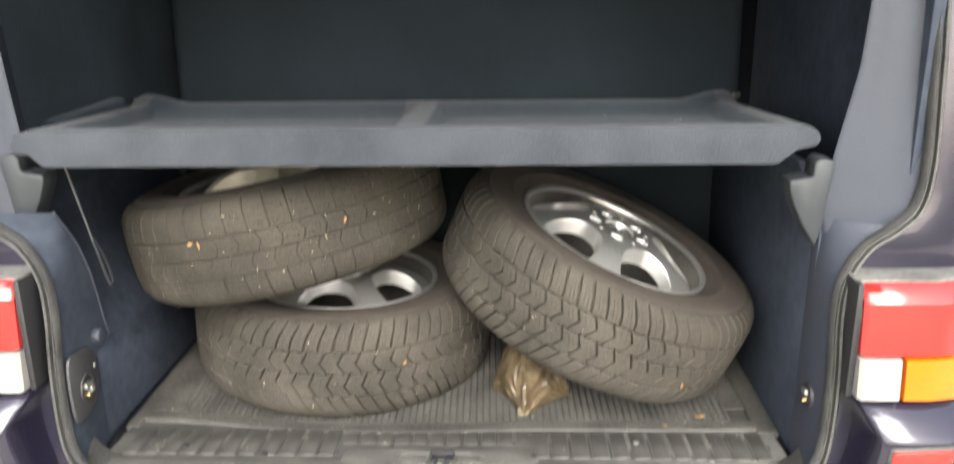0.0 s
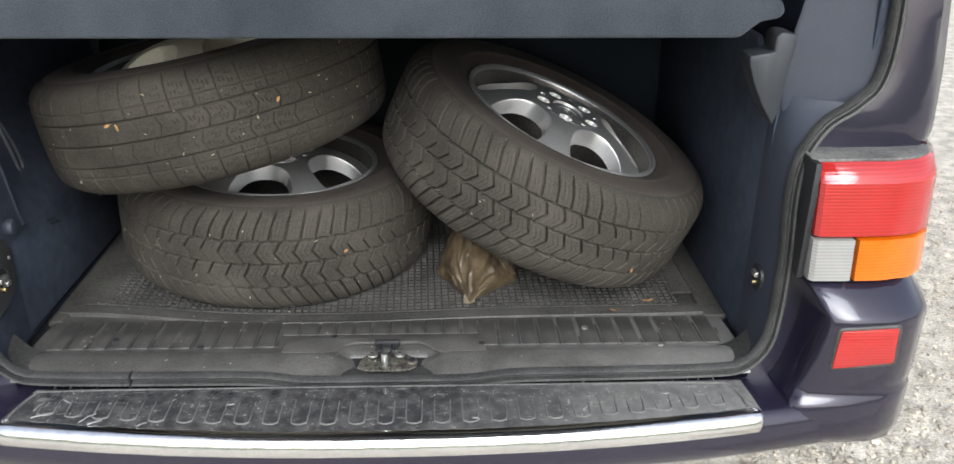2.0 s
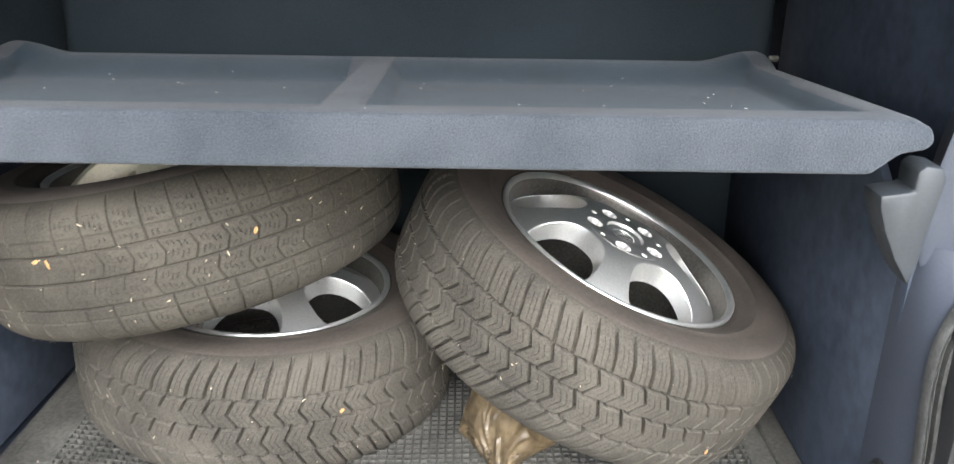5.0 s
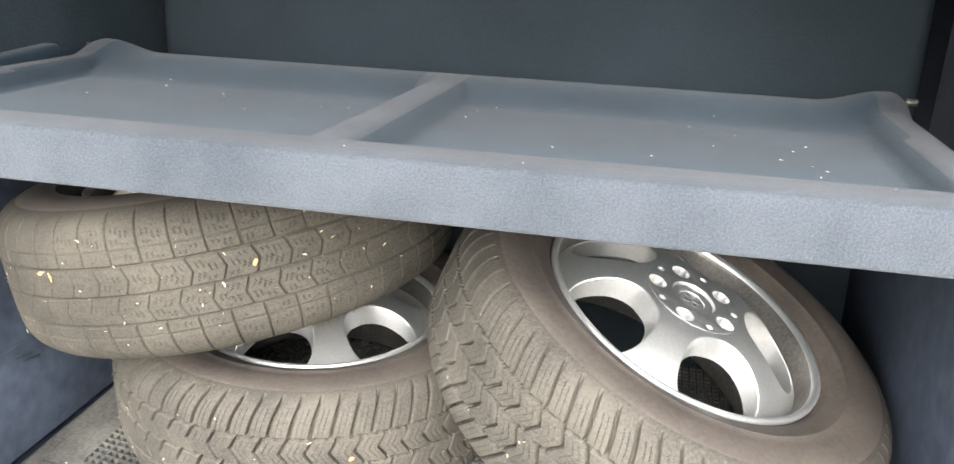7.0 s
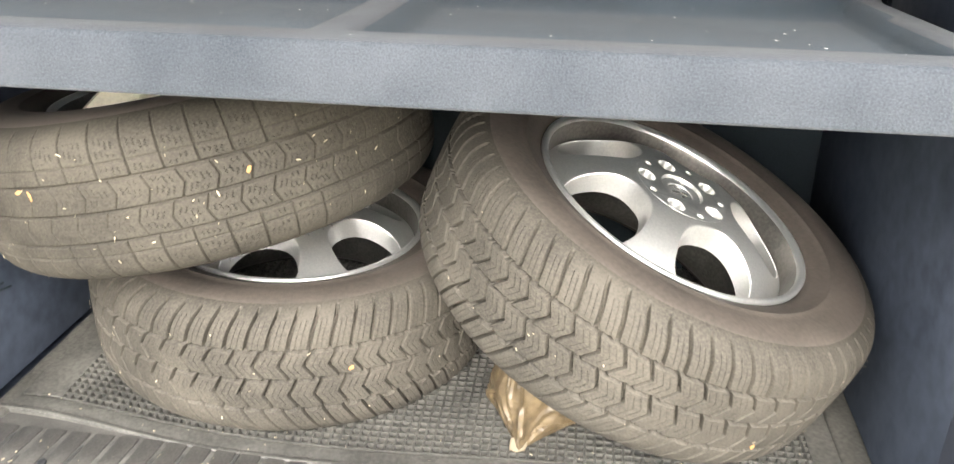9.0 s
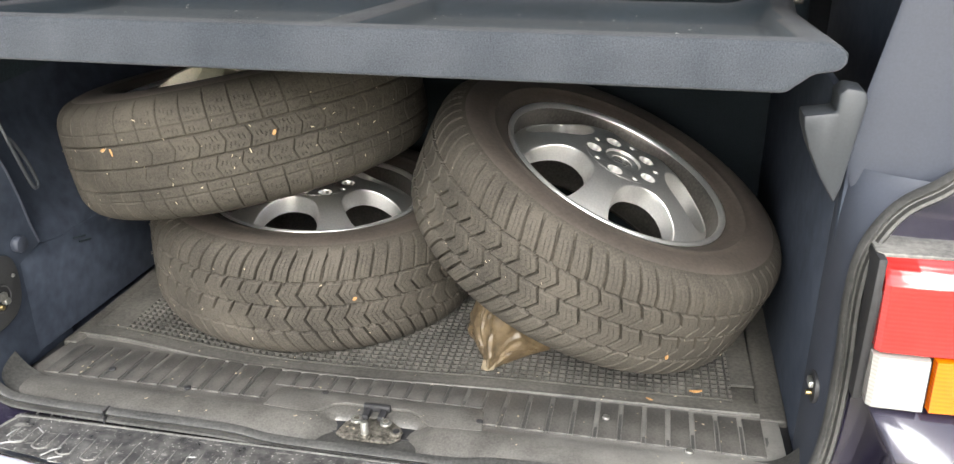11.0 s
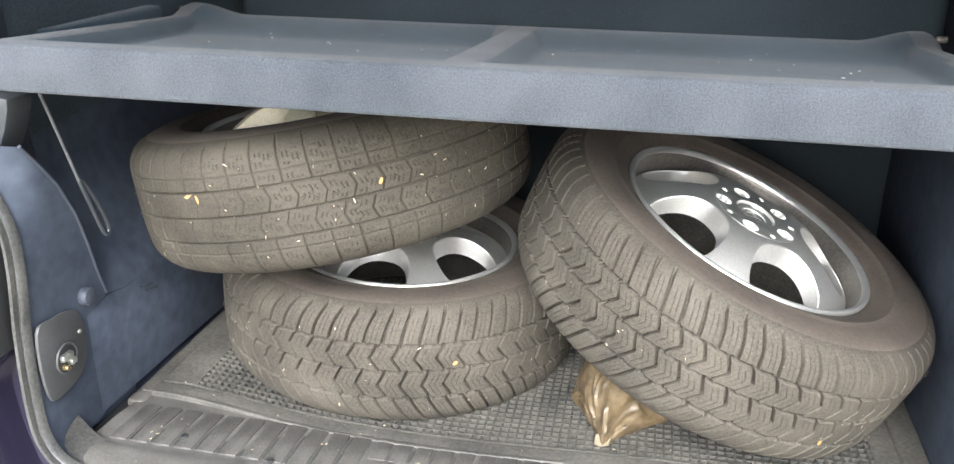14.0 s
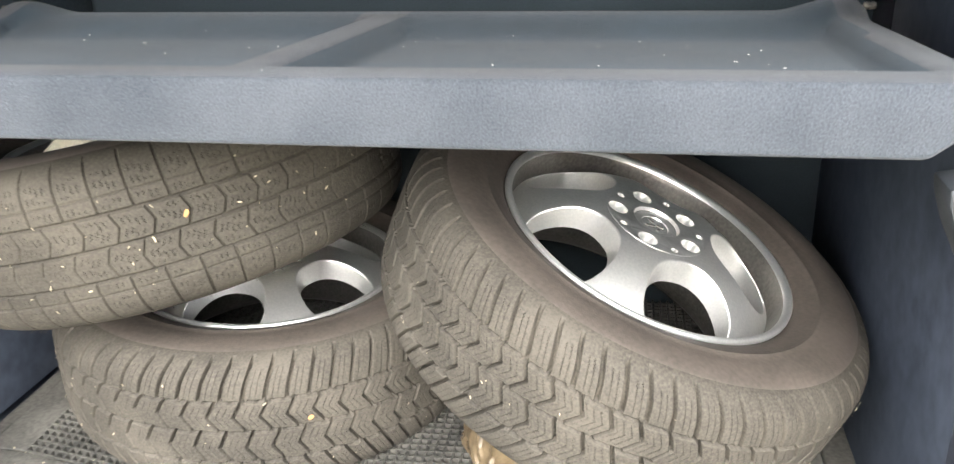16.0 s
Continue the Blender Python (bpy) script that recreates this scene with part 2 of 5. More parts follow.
M = dict(
    paint=material("violet_paint", (0.0185, 0.0158, 0.0315), rough=0.26, metal=0.2, vary=0.14, grain=900, stain=2, bump=0, coat=0.9, spec=0.45),
    # one felt in two tones: tray shade and edge light are in the colours
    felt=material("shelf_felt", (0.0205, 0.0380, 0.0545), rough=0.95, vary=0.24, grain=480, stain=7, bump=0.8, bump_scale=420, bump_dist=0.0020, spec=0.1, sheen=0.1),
    lit_felt=material("lit_edge_felt", (0.0500, 0.0590, 0.0720), rough=0.95, vary=0.26, grain=480, stain=7, bump=0.9, bump_scale=420, bump_dist=0.0022, spec=0.1, sheen=0.1, tint=(0.0600, 0.066, 0.0760)),
    carpet=material("navy_side_trim", (0.034, 0.0430, 0.062), rough=0.72, vary=0.2, grain=40, stain=6, bump=0.2, bump_scale=700, bump_dist=0.001, spec=0.25, tint=(0.043, 0.0520, 0.071)),
    lining=material("dark_lining", (0.030, 0.041, 0.049), rough=0.8, vary=0.3, grain=200, stain=6, bump=0.3, bump_scale=500, spec=0.2),
    bracket=material("grey_plastic", (0.030, 0.034, 0.039), rough=0.5, vary=0.15, grain=300, stain=12, bump=0.3, bump_scale=900, bump_dist=0.0006),
    latchp=material("latch_plastic", (0.050, 0.050, 0.052), rough=0.5, vary=0.15, grain=300, stain=20, bump=0.2, bump_scale=600),
    cordm=material("grey_cord", (0.065, 0.068, 0.072), rough=0.7, vary=0.2, grain=400, stain=30, bump=0.3),
    seat=material("seat_cloth", (0.0195, 0.0260, 0.0310), rough=0.95, vary=0.2, grain=400, stain=4, bump=0.3, bump_scale=600, spec=0.1),
    plastic=material("grey_blue_plastic", (0.036, 0.042, 0.058), rough=0.55, vary=0.12, grain=300, stain=6, bump=0.3, bump_scale=900, bump_dist=0.0006),
    black=material("black_plastic", (0.022, 0.022, 0.024), rough=0.5, vary=0.3, grain=200, stain=8, bump=0.25, bump_scale=700, bump_dist=0.0006),
    sillp=paled(material("dusty_sill_plastic", (0.066, 0.0630, 0.0580), rough=0.33, vary=0.16, grain=300, stain=18, bump=0.15, bump_scale=300, tint=(0.108, 0.103, 0.095)), 0.15, 0.62, 0.30),
    ribp=paled(material("ribbed_sill_plastic", (0.046, 0.044, 0.041), rough=0.36, vary=0.2, grain=300, stain=18, bump=0.15, bump_scale=300, tint=(0.080, 0.076, 0.070)), 0.15, 0.62, 0.16),
    seal=material("seal_rubber", (0.034, 0.034, 0.033), rough=0.42, vary=0.3, grain=200, stain=14, bump=0.2, tint=(0.060, 0.059, 0.056)),
    matr=material("mat_rubber", (0.0420, 0.0400, 0.0360), rough=0.55, vary=0.25, grain=160, stain=10, bump=0.3, bump_scale=400, tint=(0.076, 0.072, 0.064)),
    dirty_steel=material("dirty_steel", (0.085, 0.078, 0.066), rough=0.5, metal=0.6, vary=0.4, grain=180, stain=45, bump=0.3, tint=(0.19, 0.175, 0.15)),
    plate=paled(foil_material("bumper_foil"), 0.05, 0.50, 0.34),
    film=material("creased_film", (0.24, 0.24, 0.235), rough=0.18, vary=0.3, grain=200, stain=50, bump=0.2, coat=0.6),
    # dust on lamp top and foil border; painted glints on the embossed marks
    dusty=material("dust_and_glint_grey", (0.075, 0.074, 0.070), rough=0.5, vary=0.22, grain=160, stain=14, bump=0.4, bump_scale=200, tint=(0.16, 0.155, 0.145)),
    chrome=material("chrome_strip", (0.90, 0.90, 0.90), rough=0.16, metal=1.0, vary=0.08, grain=90, stain=9, bump=0.4, bump_scale=20, bump_dist=0.004),
    polished=material("polished_alloy", (0.80, 0.795, 0.775), rough=0.33, metal=0.86, vary=0.06, grain=300, stain=14, bump=0.05, bump_scale=700, tint=(0.84, 0.83, 0.805)),
    alloy=material("silver_alloy", (0.73, 0.72, 0.69), rough=0.34, metal=0.3, vary=0.05, grain=250, stain=16, bump=0.04, bump_scale=800, tint=(0.80, 0.785, 0.75)),
    yellowed=material("yellowed_alloy", (0.62, 0.575, 0.44), rough=0.45, metal=0.1, vary=0.08, grain=250, stain=16, bump=0.05, bump_scale=800, tint=(0.70, 0.65, 0.50)),
    # darkened for brake dust and for the shade inside the rim
    barrel=material("shaded_dusty_alloy", (0.17, 0.160, 0.148), rough=0.38, metal=0.75, vary=0.15, grain=200, stain=12, bump=0.1, tint=(0.24, 0.225, 0.205)),
    side=material("tyre_sidewall", (0.060, 0.0505, 0.0430), rough=0.58, vary=0.13, grain=160, stain=14, bump=0.2, bump_scale=300, tint=(0.079, 0.0650, 0.0550), spec=0.35),
    steel=material("galvanised_steel", (0.55, 0.55, 0.52), rough=0.35, metal=0.9, vary=0.3, grain=200, stain=40, bump=0.1),
    brass=material("brass", (0.34, 0.26, 0.13), rough=0.35, metal=0.9, vary=0.3, grain=200, stain=40, bump=0.1),
    straw=material("dry_straw", (0.42, 0.36, 0.26), rough=0.8, vary=0.4, grain=300, stain=60, bump=0.2),
    lint=material("lint", (0.7, 0.7, 0.7), rough=0.9, vary=0.1, bump=0),
    leaf=material("dry_leaf", (0.45, 0.24, 0.09), rough=0.7, vary=0.3, grain=300, stain=80, bump=0.2),
    bag=material("brown_bag", (0.058, 0.041, 0.023), rough=0.44, vary=0.35, grain=60, stain=22, bump=0.5, bump_scale=60, bump_dist=0.004, tint=(0.125, 0.090, 0.050), coat=0.15),
    bag_edge=material("pale_bag_film", (0.16, 0.13, 0.088), rough=0.3, vary=0.2, grain=80, stain=40, bump=0.3, coat=0.5),
    red=lens_material("red_lens", (0.47, 0.027, 0.025)),
    amber=lens_material("amber_lens", (0.76, 0.165, 0.003)),
    white=lens_material("clear_lens", (0.36, 0.35, 0.33)),
    gravel=yard_material("gravel", (0.40, 0.355, 0.290), rough=0.9, vary=0.35, grain=150, stain=14, bump=0.6, bump_scale=110, bump_dist=0.010, tint=(0.52, 0.475, 0.400)),
    stone=stone_material("gravel_stone", (0.47, 0.430, 0.360), rough=0.9, vary=0.3, grain=60, stain=12, bump=0.4),
    tread_a=tread_material("tread_rubber", (0.0382, 0.0343, 0.0282), (0.0675, 0.0594, 0.0485), 4.0, 0.42),
    tread_b=tread_material("worn_tread_rubber", (0.0300, 0.0265, 0.0212), (0.0515, 0.0452, 0.0358), 6.0, 1.0),
)


# ---- mesh tools ----
def mesh_of(name, verts, faces, mats=(), smooth=None):
    me = bpy.data.meshes.new(name)
    me.from_pydata([tuple(v) for v in verts], [], [tuple(f) for f in faces])
    return finish(me, mats, smooth)


def finish(me, mats=(), smooth=None):
    for m in mats:
        me.materials.append(m)
    if smooth is not None:
        me.polygons.foreach_set("use_smooth", [True] * len(me.polygons))
        me.set_sharp_from_angle(angle=radians(smooth))
    me.update()
    return me


def part(name, what, mat, parent=None, label="", smooth=35):
    """One mesh object out of a bmesh or a mesh, under its thing or part."""
    if isinstance(what, bmesh.types.BMesh):
        bmesh.ops.recalc_face_normals(what, faces=what.faces)
        me = bpy.data.meshes.new(name)
        what.to_mesh(me)
        what.free()
    else:
        me = what
    if mat is not None:
        me.materials.append(mat)
    if smooth is not None:
        finish(me, (), smooth)
    ob = new(name, me)
    if parent is not None:
        ob.parent = parent
    return tagged(ob, label)


def thing(name, label, category, m=None, group="", kind=""):
    ob = new(name)
    ob.empty_display_size = 0.05
    if m is not None:
        ob.matrix_world = m
    return tagged(ob, label, category, group, kind)


def grid(P, loop_u=False, loop_v=False):
    """Vertices and quads of an array of points (nu, nv, 3)."""
    nu, nv = P.shape[:2]
    i, j = np.meshgrid(np.arange(nu if loop_u else nu - 1), np.arange(nv if loop_v else nv - 1), indexing="ij")
    i2, j2 = (i + 1) % nu, (j + 1) % nv
    f = np.stack([i * nv + j, i2 * nv + j, i2 * nv + j2, i * nv + j2], -1).reshape(-1, 4)
    return P.reshape(-1, 3), f


def fast_mesh(name, verts, quads):
    me = bpy.data.meshes.new(name)
    n, k = len(verts), len(quads)
    me.vertices.add(n)
    me.vertices.foreach_set("co", np.asarray(verts, np.float32).ravel())
    me.loops.add(4 * k)
    me.loops.foreach_set("vertex_index", np.asarray(quads, np.int32).ravel())
    me.polygons.add(k)
    me.polygons.foreach_set("loop_start", np.arange(0, 4 * k, 4, dtype=np.int32))
    me.polygons.foreach_set("use_smooth", np.ones(k, bool))
    me.update(calc_edges=True)
    return me


def lathe(profile, n=96, closed=False):
    """Turn (radius, height) pairs round z."""
    p = np.array(profile, float)
    th = np.linspace(0, 2 * np.pi, n, endpoint=False)
    P = np.stack([np.outer(np.cos(th), p[:, 0]), np.outer(np.sin(th), p[:, 0]), np.tile(p[:, 1], (n, 1))], -1)
    return grid(P, True, closed)


def lathe_bm(profile, n=96, closed=False):
    v, f = lathe(profile, n, closed)
    bm = bmesh.new()
    vs = [bm.verts.new(p) for p in v]
    for q in f:
        bm.faces.new([vs[k] for k in q])
    return bm


def box_bm(size, at=(0, 0, 0), bevel=0.003, seg=2, bm=None, turn=None):
    """A box with rounded edges."""
    own = bmesh.new()
    bmesh.ops.create_cube(own, size=1)
    bmesh.ops.scale(own, vec=size, verts=own.verts)
    if bevel:
        bmesh.ops.bevel(own, geom=own.edges[:], offset=bevel, segments=seg, affect="EDGES", profile=0.5)
    if turn is not None:
        bmesh.ops.transform(own, matrix=turn, verts=own.verts)
    bmesh.ops.translate(own, vec=at, verts=own.verts)
    if bm is None:
        return own
    tmp = bpy.data.meshes.new("tmp")
    own.to_mesh(tmp)
    own.free()
    bm.from_mesh(tmp)
    bpy.data.meshes.remove(tmp)
    return bm


def prism_bm(outline, depth, m=None, bevel=0.0, seg=2):
    """An outline in the xz plane, pushed along +y by depth, with rounded edges; then set by m."""
    bm = bmesh.new()
    front = [bm.verts.new((x, 0, z)) for x, z in outline]
    f = bm.faces.new(front)
    got = bmesh.ops.extrude_face_region(bm, geom=[f])
    bmesh.ops.translate(bm, vec=(0, depth, 0), verts=[e for e in got["geom"] if isinstance(e, bmesh.types.BMVert)])
    bmesh.ops.recalc_face_normals(bm, faces=bm.faces)
    if bevel:
        bmesh.ops.bevel(bm, geom=bm.edges[:], offset=bevel, segments=seg, affect="EDGES", profile=0.5)
    if m is not None:
        bmesh.ops.transform(bm, matrix=m, verts=bm.verts)
    return bm


def smooth_path(points, per=8, closed=False):
    """A Catmull-Rom line through the points."""
    p = [Vector(q) for q in points]
    n = len(p)
    out = []
    for k in range(n if closed else n - 1):
        a, b, c, d = ((p[(k + s) % n] if closed else p[min(max(k + s, 0), n - 1)]) for s in (-1, 0, 1, 2))
        for s in range(per):
            t = s / per
            out.append(0.5 * (2 * b + (c - a) * t + (2 * a - 5 * b + 4 * c - d) * t * t + (3 * b - a - 3 * c + d) * t ** 3))
    if not closed:
        out.append(p[-1])
    return out


def sweep_bm(path, profile, up=Vector((0, 1, 0)), closed_path=False):
    """Sweep a closed profile of (side, up) pairs along a path; up stays near the given direction."""
    n = len(path)
    rows = []
    for k in range(n):
        a = path[k - 1] if (k or closed_path) else path[0]
        b = path[(k + 1) % n] if (k < n - 1 or closed_path) else path[-1]
        t = (b - a).normalized()
        s = t.cross(up).normalized()
        w = s.cross(t).normalized()
        rows.append([path[k] + s * x + w * y for x, y in profile])
    bm = bmesh.new()
    vs = [[bm.verts.new(q) for q in r] for r in rows]
    m = len(profile)
    for k in range(n if closed_path else n - 1):
        for j in range(m):
            bm.faces.new([vs[k][j], vs[(k + 1) % n][j], vs[(k + 1) % n][(j + 1) % m], vs[k][(j + 1) % m]])
    if not closed_path:
        bm.faces.new(vs[0])
        bm.faces.new(vs[-1])
    return bm


def round_profile(r, n=10, squash=1.0):
    return [(r * math.cos(2 * math.pi * k / n), squash * r * math.sin(2 * math.pi * k / n)) for k in range(n)]


def cylinder_bm(r, depth, at=(0, 0, 0), n=24, bevel=0.0, turn=None, bm=None):
    own = bmesh.new()
    bmesh.ops.create_cone(own, cap_ends=True, segments=n, radius1=r, radius2=r, depth=depth)
    if bevel:
        ring = [e for e in own.edges if len(e.link_faces) == 2 and any(len(f.verts) > 4 for f in e.link_faces)]
        bmesh.ops.bevel(own, geom=ring, offset=bevel, segments=2, affect="EDGES", profile=0.5)
    if turn is not None:
        bmesh.ops.transform(own, matrix=turn, verts=own.verts)
    bmesh.ops.translate(own, vec=at, verts=own.verts)
    if bm is None:
        return own
    tmp = bpy.data.meshes.new("tmp")
    own.to_mesh(tmp)
    own.free()
    bm.from_mesh(tmp)
    bpy.data.meshes.remove(tmp)
    return bm


# ---- ground ----
def build_ground():
    n = 120
    k = np.linspace(-1, 1, n)
    s = np.sign(k) * (np.abs(k) * 3 + np.abs(k) ** 9 * 397)
    X, Y = np.meshgrid(s, s + 0.5, indexing="ij")
    Z = np.array([[0.012 * noise.noise((x * 1.3, y * 1.3, 3)) if abs(x) < 4 and abs(y) < 5 else 0 for x, y in zip(a, b)] for a, b in zip(X, Y)])
    v, f = grid(np.stack([X, Y, Z], -1))
    ob = part("ground", fast_mesh("ground", v, f), M["gravel"], smooth=None)
    tagged(ob, "pale grey crushed gravel yard around the van", "ground", kind="structure")
    # loose stones beside the van
    rng = np.random.default_rng(4)
    base = np.array([(-1, -1, -1), (1, -1, -1), (1, 1, -1), (-1, 1, -1), (-1, -1, 1), (1, -1, 1), (1, 1, 1), (-1, 1, 1)], float) * 0.62
    tip = np.array([(0, 0, -1), (0, -1, 0), (1, 0, 0), (0, 1, 0), (-1, 0, 0), (0, 0, 1)], float)
    shape = np.concatenate([base, tip])
    cube_faces = [((0, 3, 2, 1), 8), ((0, 1, 5, 4), 9), ((1, 2, 6, 5), 10), ((2, 3, 7, 6), 11), ((3, 0, 4, 7), 12), ((4, 5, 6, 7), 13)]
    tris = [(q[k], q[(k + 1) % 4], c) for q, c in cube_faces for k in range(4)]
    verts, faces = [], []
    for _ in range(26000):
        side = rng.random()
        if side < 0.72:
            x, y = 0.85 + 1.7 * rng.random() ** 1.5, -0.7 + 3.4 * rng.random() ** 1.4
        else:
            x, y = rng.uniform(-1.9, -0.8), rng.uniform(-0.7, 1.6)
        r = rng.uniform(0.0030, 0.0080) * (1.7 if rng.random() < 0.06 else 1)
        p = shape * rng.uniform(0.7, 1.15, (14, 1)) * r * rng.uniform(0.6, 1.2, 3) * (1, 1, 0.7)
        a = rng.uniform(0, 6.28)
        c, s_ = math.cos(a), math.sin(a)
        p = p @ np.array([[c, s_, 0], [-s_, c, 0], [0, 0, 1]])
        o = len(verts)
        verts.extend(p + (x, y, r * 0.3 + 0.012 * noise.noise((x * 1.3, y * 1.3, 3))))
        faces.extend([(i + o, j + o, k + o) for i, j, k in tris])
    st = part("gravel_stones", mesh_of("gravel_stones", verts, faces), M["stone"], smooth=None)
    tagged(st, "loose pale grey and tan gravel stones on the yard", "gravel", kind="stuff")


build_ground()


# ---- van ----
VAN = pose(0, 0.011, 0, 0, 0, -1.3)
van = thing("van", "dark violet van with its tailgate raised over the boot", "van", VAN)


def lean(z):
    """The rear of the van leans forwards a little towards the roof."""
    return -0.035 + (z - 0.6) * 0.1


HALF = [(0.0, 0.578), (0.14, 0.579), (0.22, 0.588), (0.40, 0.590), (0.56, 0.593), (0.615, 0.603), (0.648, 0.640), (0.660, 0.70),
        (0.664, 0.80), (0.662, 0.90), (0.670, 0.965), (0.700, 1.018), (0.745, 1.050), (0.776, 1.085), (0.788, 1.15),
        (0.788, 1.25), (0.782, 1.45), (0.765, 1.62), (0.70, 1.74), (0.55, 1.78), (0.25, 1.79)]
LOOP = HALF + [(0.0, 1.79)] + [(-x, z) for x, z in HALF[:0:-1]]
loop_path = smooth_path([(x, lean(z), z) for x, z in LOOP], 6, True)


def offset_loop(path, out, dy):
    """The loop, moved outwards in its own plane and backwards or forwards."""
    n = len(path)
    res = []
    for k in range(n):
        t = (path[(k + 1) % n] - path[k - 1]).normalized()
        s = Vector((0, 1, 0)).cross(t).normalized()
        res.append(path[k] + s * out + Vector((0, dy, 0)))
    return res


def ring_mesh(name, rings):
    P = np.array([[tuple(p) for p in r] for r in rings]).transpose(1, 0, 2)
    v, f = grid(P, True, False)
    return fast_mesh(name, v, f)


# two-lipped rubber seal round the opening
lip = [(-0.010, 0.000), (-0.0095, -0.011), (-0.006, -0.016), (-0.002, -0.015), (-0.0005, -0.007), (0.002, -0.006), (0.004, -0.012),
       (0.008, -0.014), (0.0115, -0.010), (0.0125, 0.000), (0.004, 0.004), (-0.004, 0.004)]
part("door_seal", sweep_bm(loop_path, lip, Vector((0, 1, 0)), True), M["seal"], van, "dusty black rubber door seal", 50)
bmj = bmesh.new()
for dz in (-0.006, 0.007):
    box_bm((0.003, 0.02, 0.010), (-0.426, lean(0.6) - 0.010, 0.5925 + dz), 0.0005, 1, bmj)
part("seal_joint", bmj, M["black"], van)

# painted flange outside the seal and trim-side return inside it
rings = [offset_loop(loop_path, o, d) for o, d in ((-0.004, 0.003), (0.010, 0.003), (0.016, 0.004), (0.019, 0.010), (0.020, 0.03))]
part("opening_flange", ring_mesh("opening_flange", rings), M["paint"], van, smooth=60)
rings = []
for d in (0.001, 0.03, 0.07):
    low, high = offset_loop(loop_path, -0.003, d), offset_loop(loop_path, 0.006, d)
    rings.append([a.lerp(b, min(1, max(0, (p.z - 0.62) / 0.05))) for a, b, p in zip(low, high, loop_path)])
part("opening_return", ring_mesh("opening_return", rings), M["seal"], van, smooth=60)


def rear_quarter(s):
    """Painted rear corner of the body beside the opening, rounded into the flank."""
    zs = np.concatenate([np.linspace(0.47, 1.0, 34), np.linspace(1.02, 1.9, 40)])
    edge = sorted([(p.z, abs(p.x)) for p in loop_path if p.x * s > 0.57 and 0.60 < p.z < 1.74])
    ez, ex = [e[0] for e in edge], [e[1] for e in edge]
    rows = []
    for z in zs:
        xi = np.interp(z, ez, ex) + 0.016
        tuck = 0.035 * max(0.0, min(1.0, (z - 0.985) / 0.02))
        y0 = lean(z) + 0.012 - tuck * 0.3
        xo = 0.905 - 0.06 * max(0, z - 1.1)
        rows.append([(s * xi, y0 + 0.004, z), (s * (xi * 0.75 + xo * 0.25), y0, z), (s * (xi * 0.4 + xo * 0.6), y0 + 0.003, z), (s * (xo - 0.035), y0 + 0.010, z),
                     (s * (xo - 0.014), y0 + 0.024, z), (s * (xo - 0.003), y0 + 0.05, z), (s * (xo + 0.004), y0 + 0.11, z), (s * (xo + 0.008), 0.6, z), (s * (xo + 0.01), 3.2, z)])
    v, f = grid(np.array(rows))
    part("rear_quarter", fast_mesh("rear_quarter", v, f), M["paint"], van, smooth=60)


def rounded(outline, r, n=5):
    """An outline with its corners rounded off."""
    res = []
    for k, p in enumerate(outline):
        p, a, b = Vector(p), Vector(outline[k - 1]), Vector(outline[(k + 1) % len(outline)])
        a, b = p + (a - p).normalized() * r, p + (b - p).normalized() * r
        for j in range(n):
            t = j / (n - 1)
            res.append(tuple(a.lerp(p, t).lerp(p.lerp(b, t), t)))
    return res


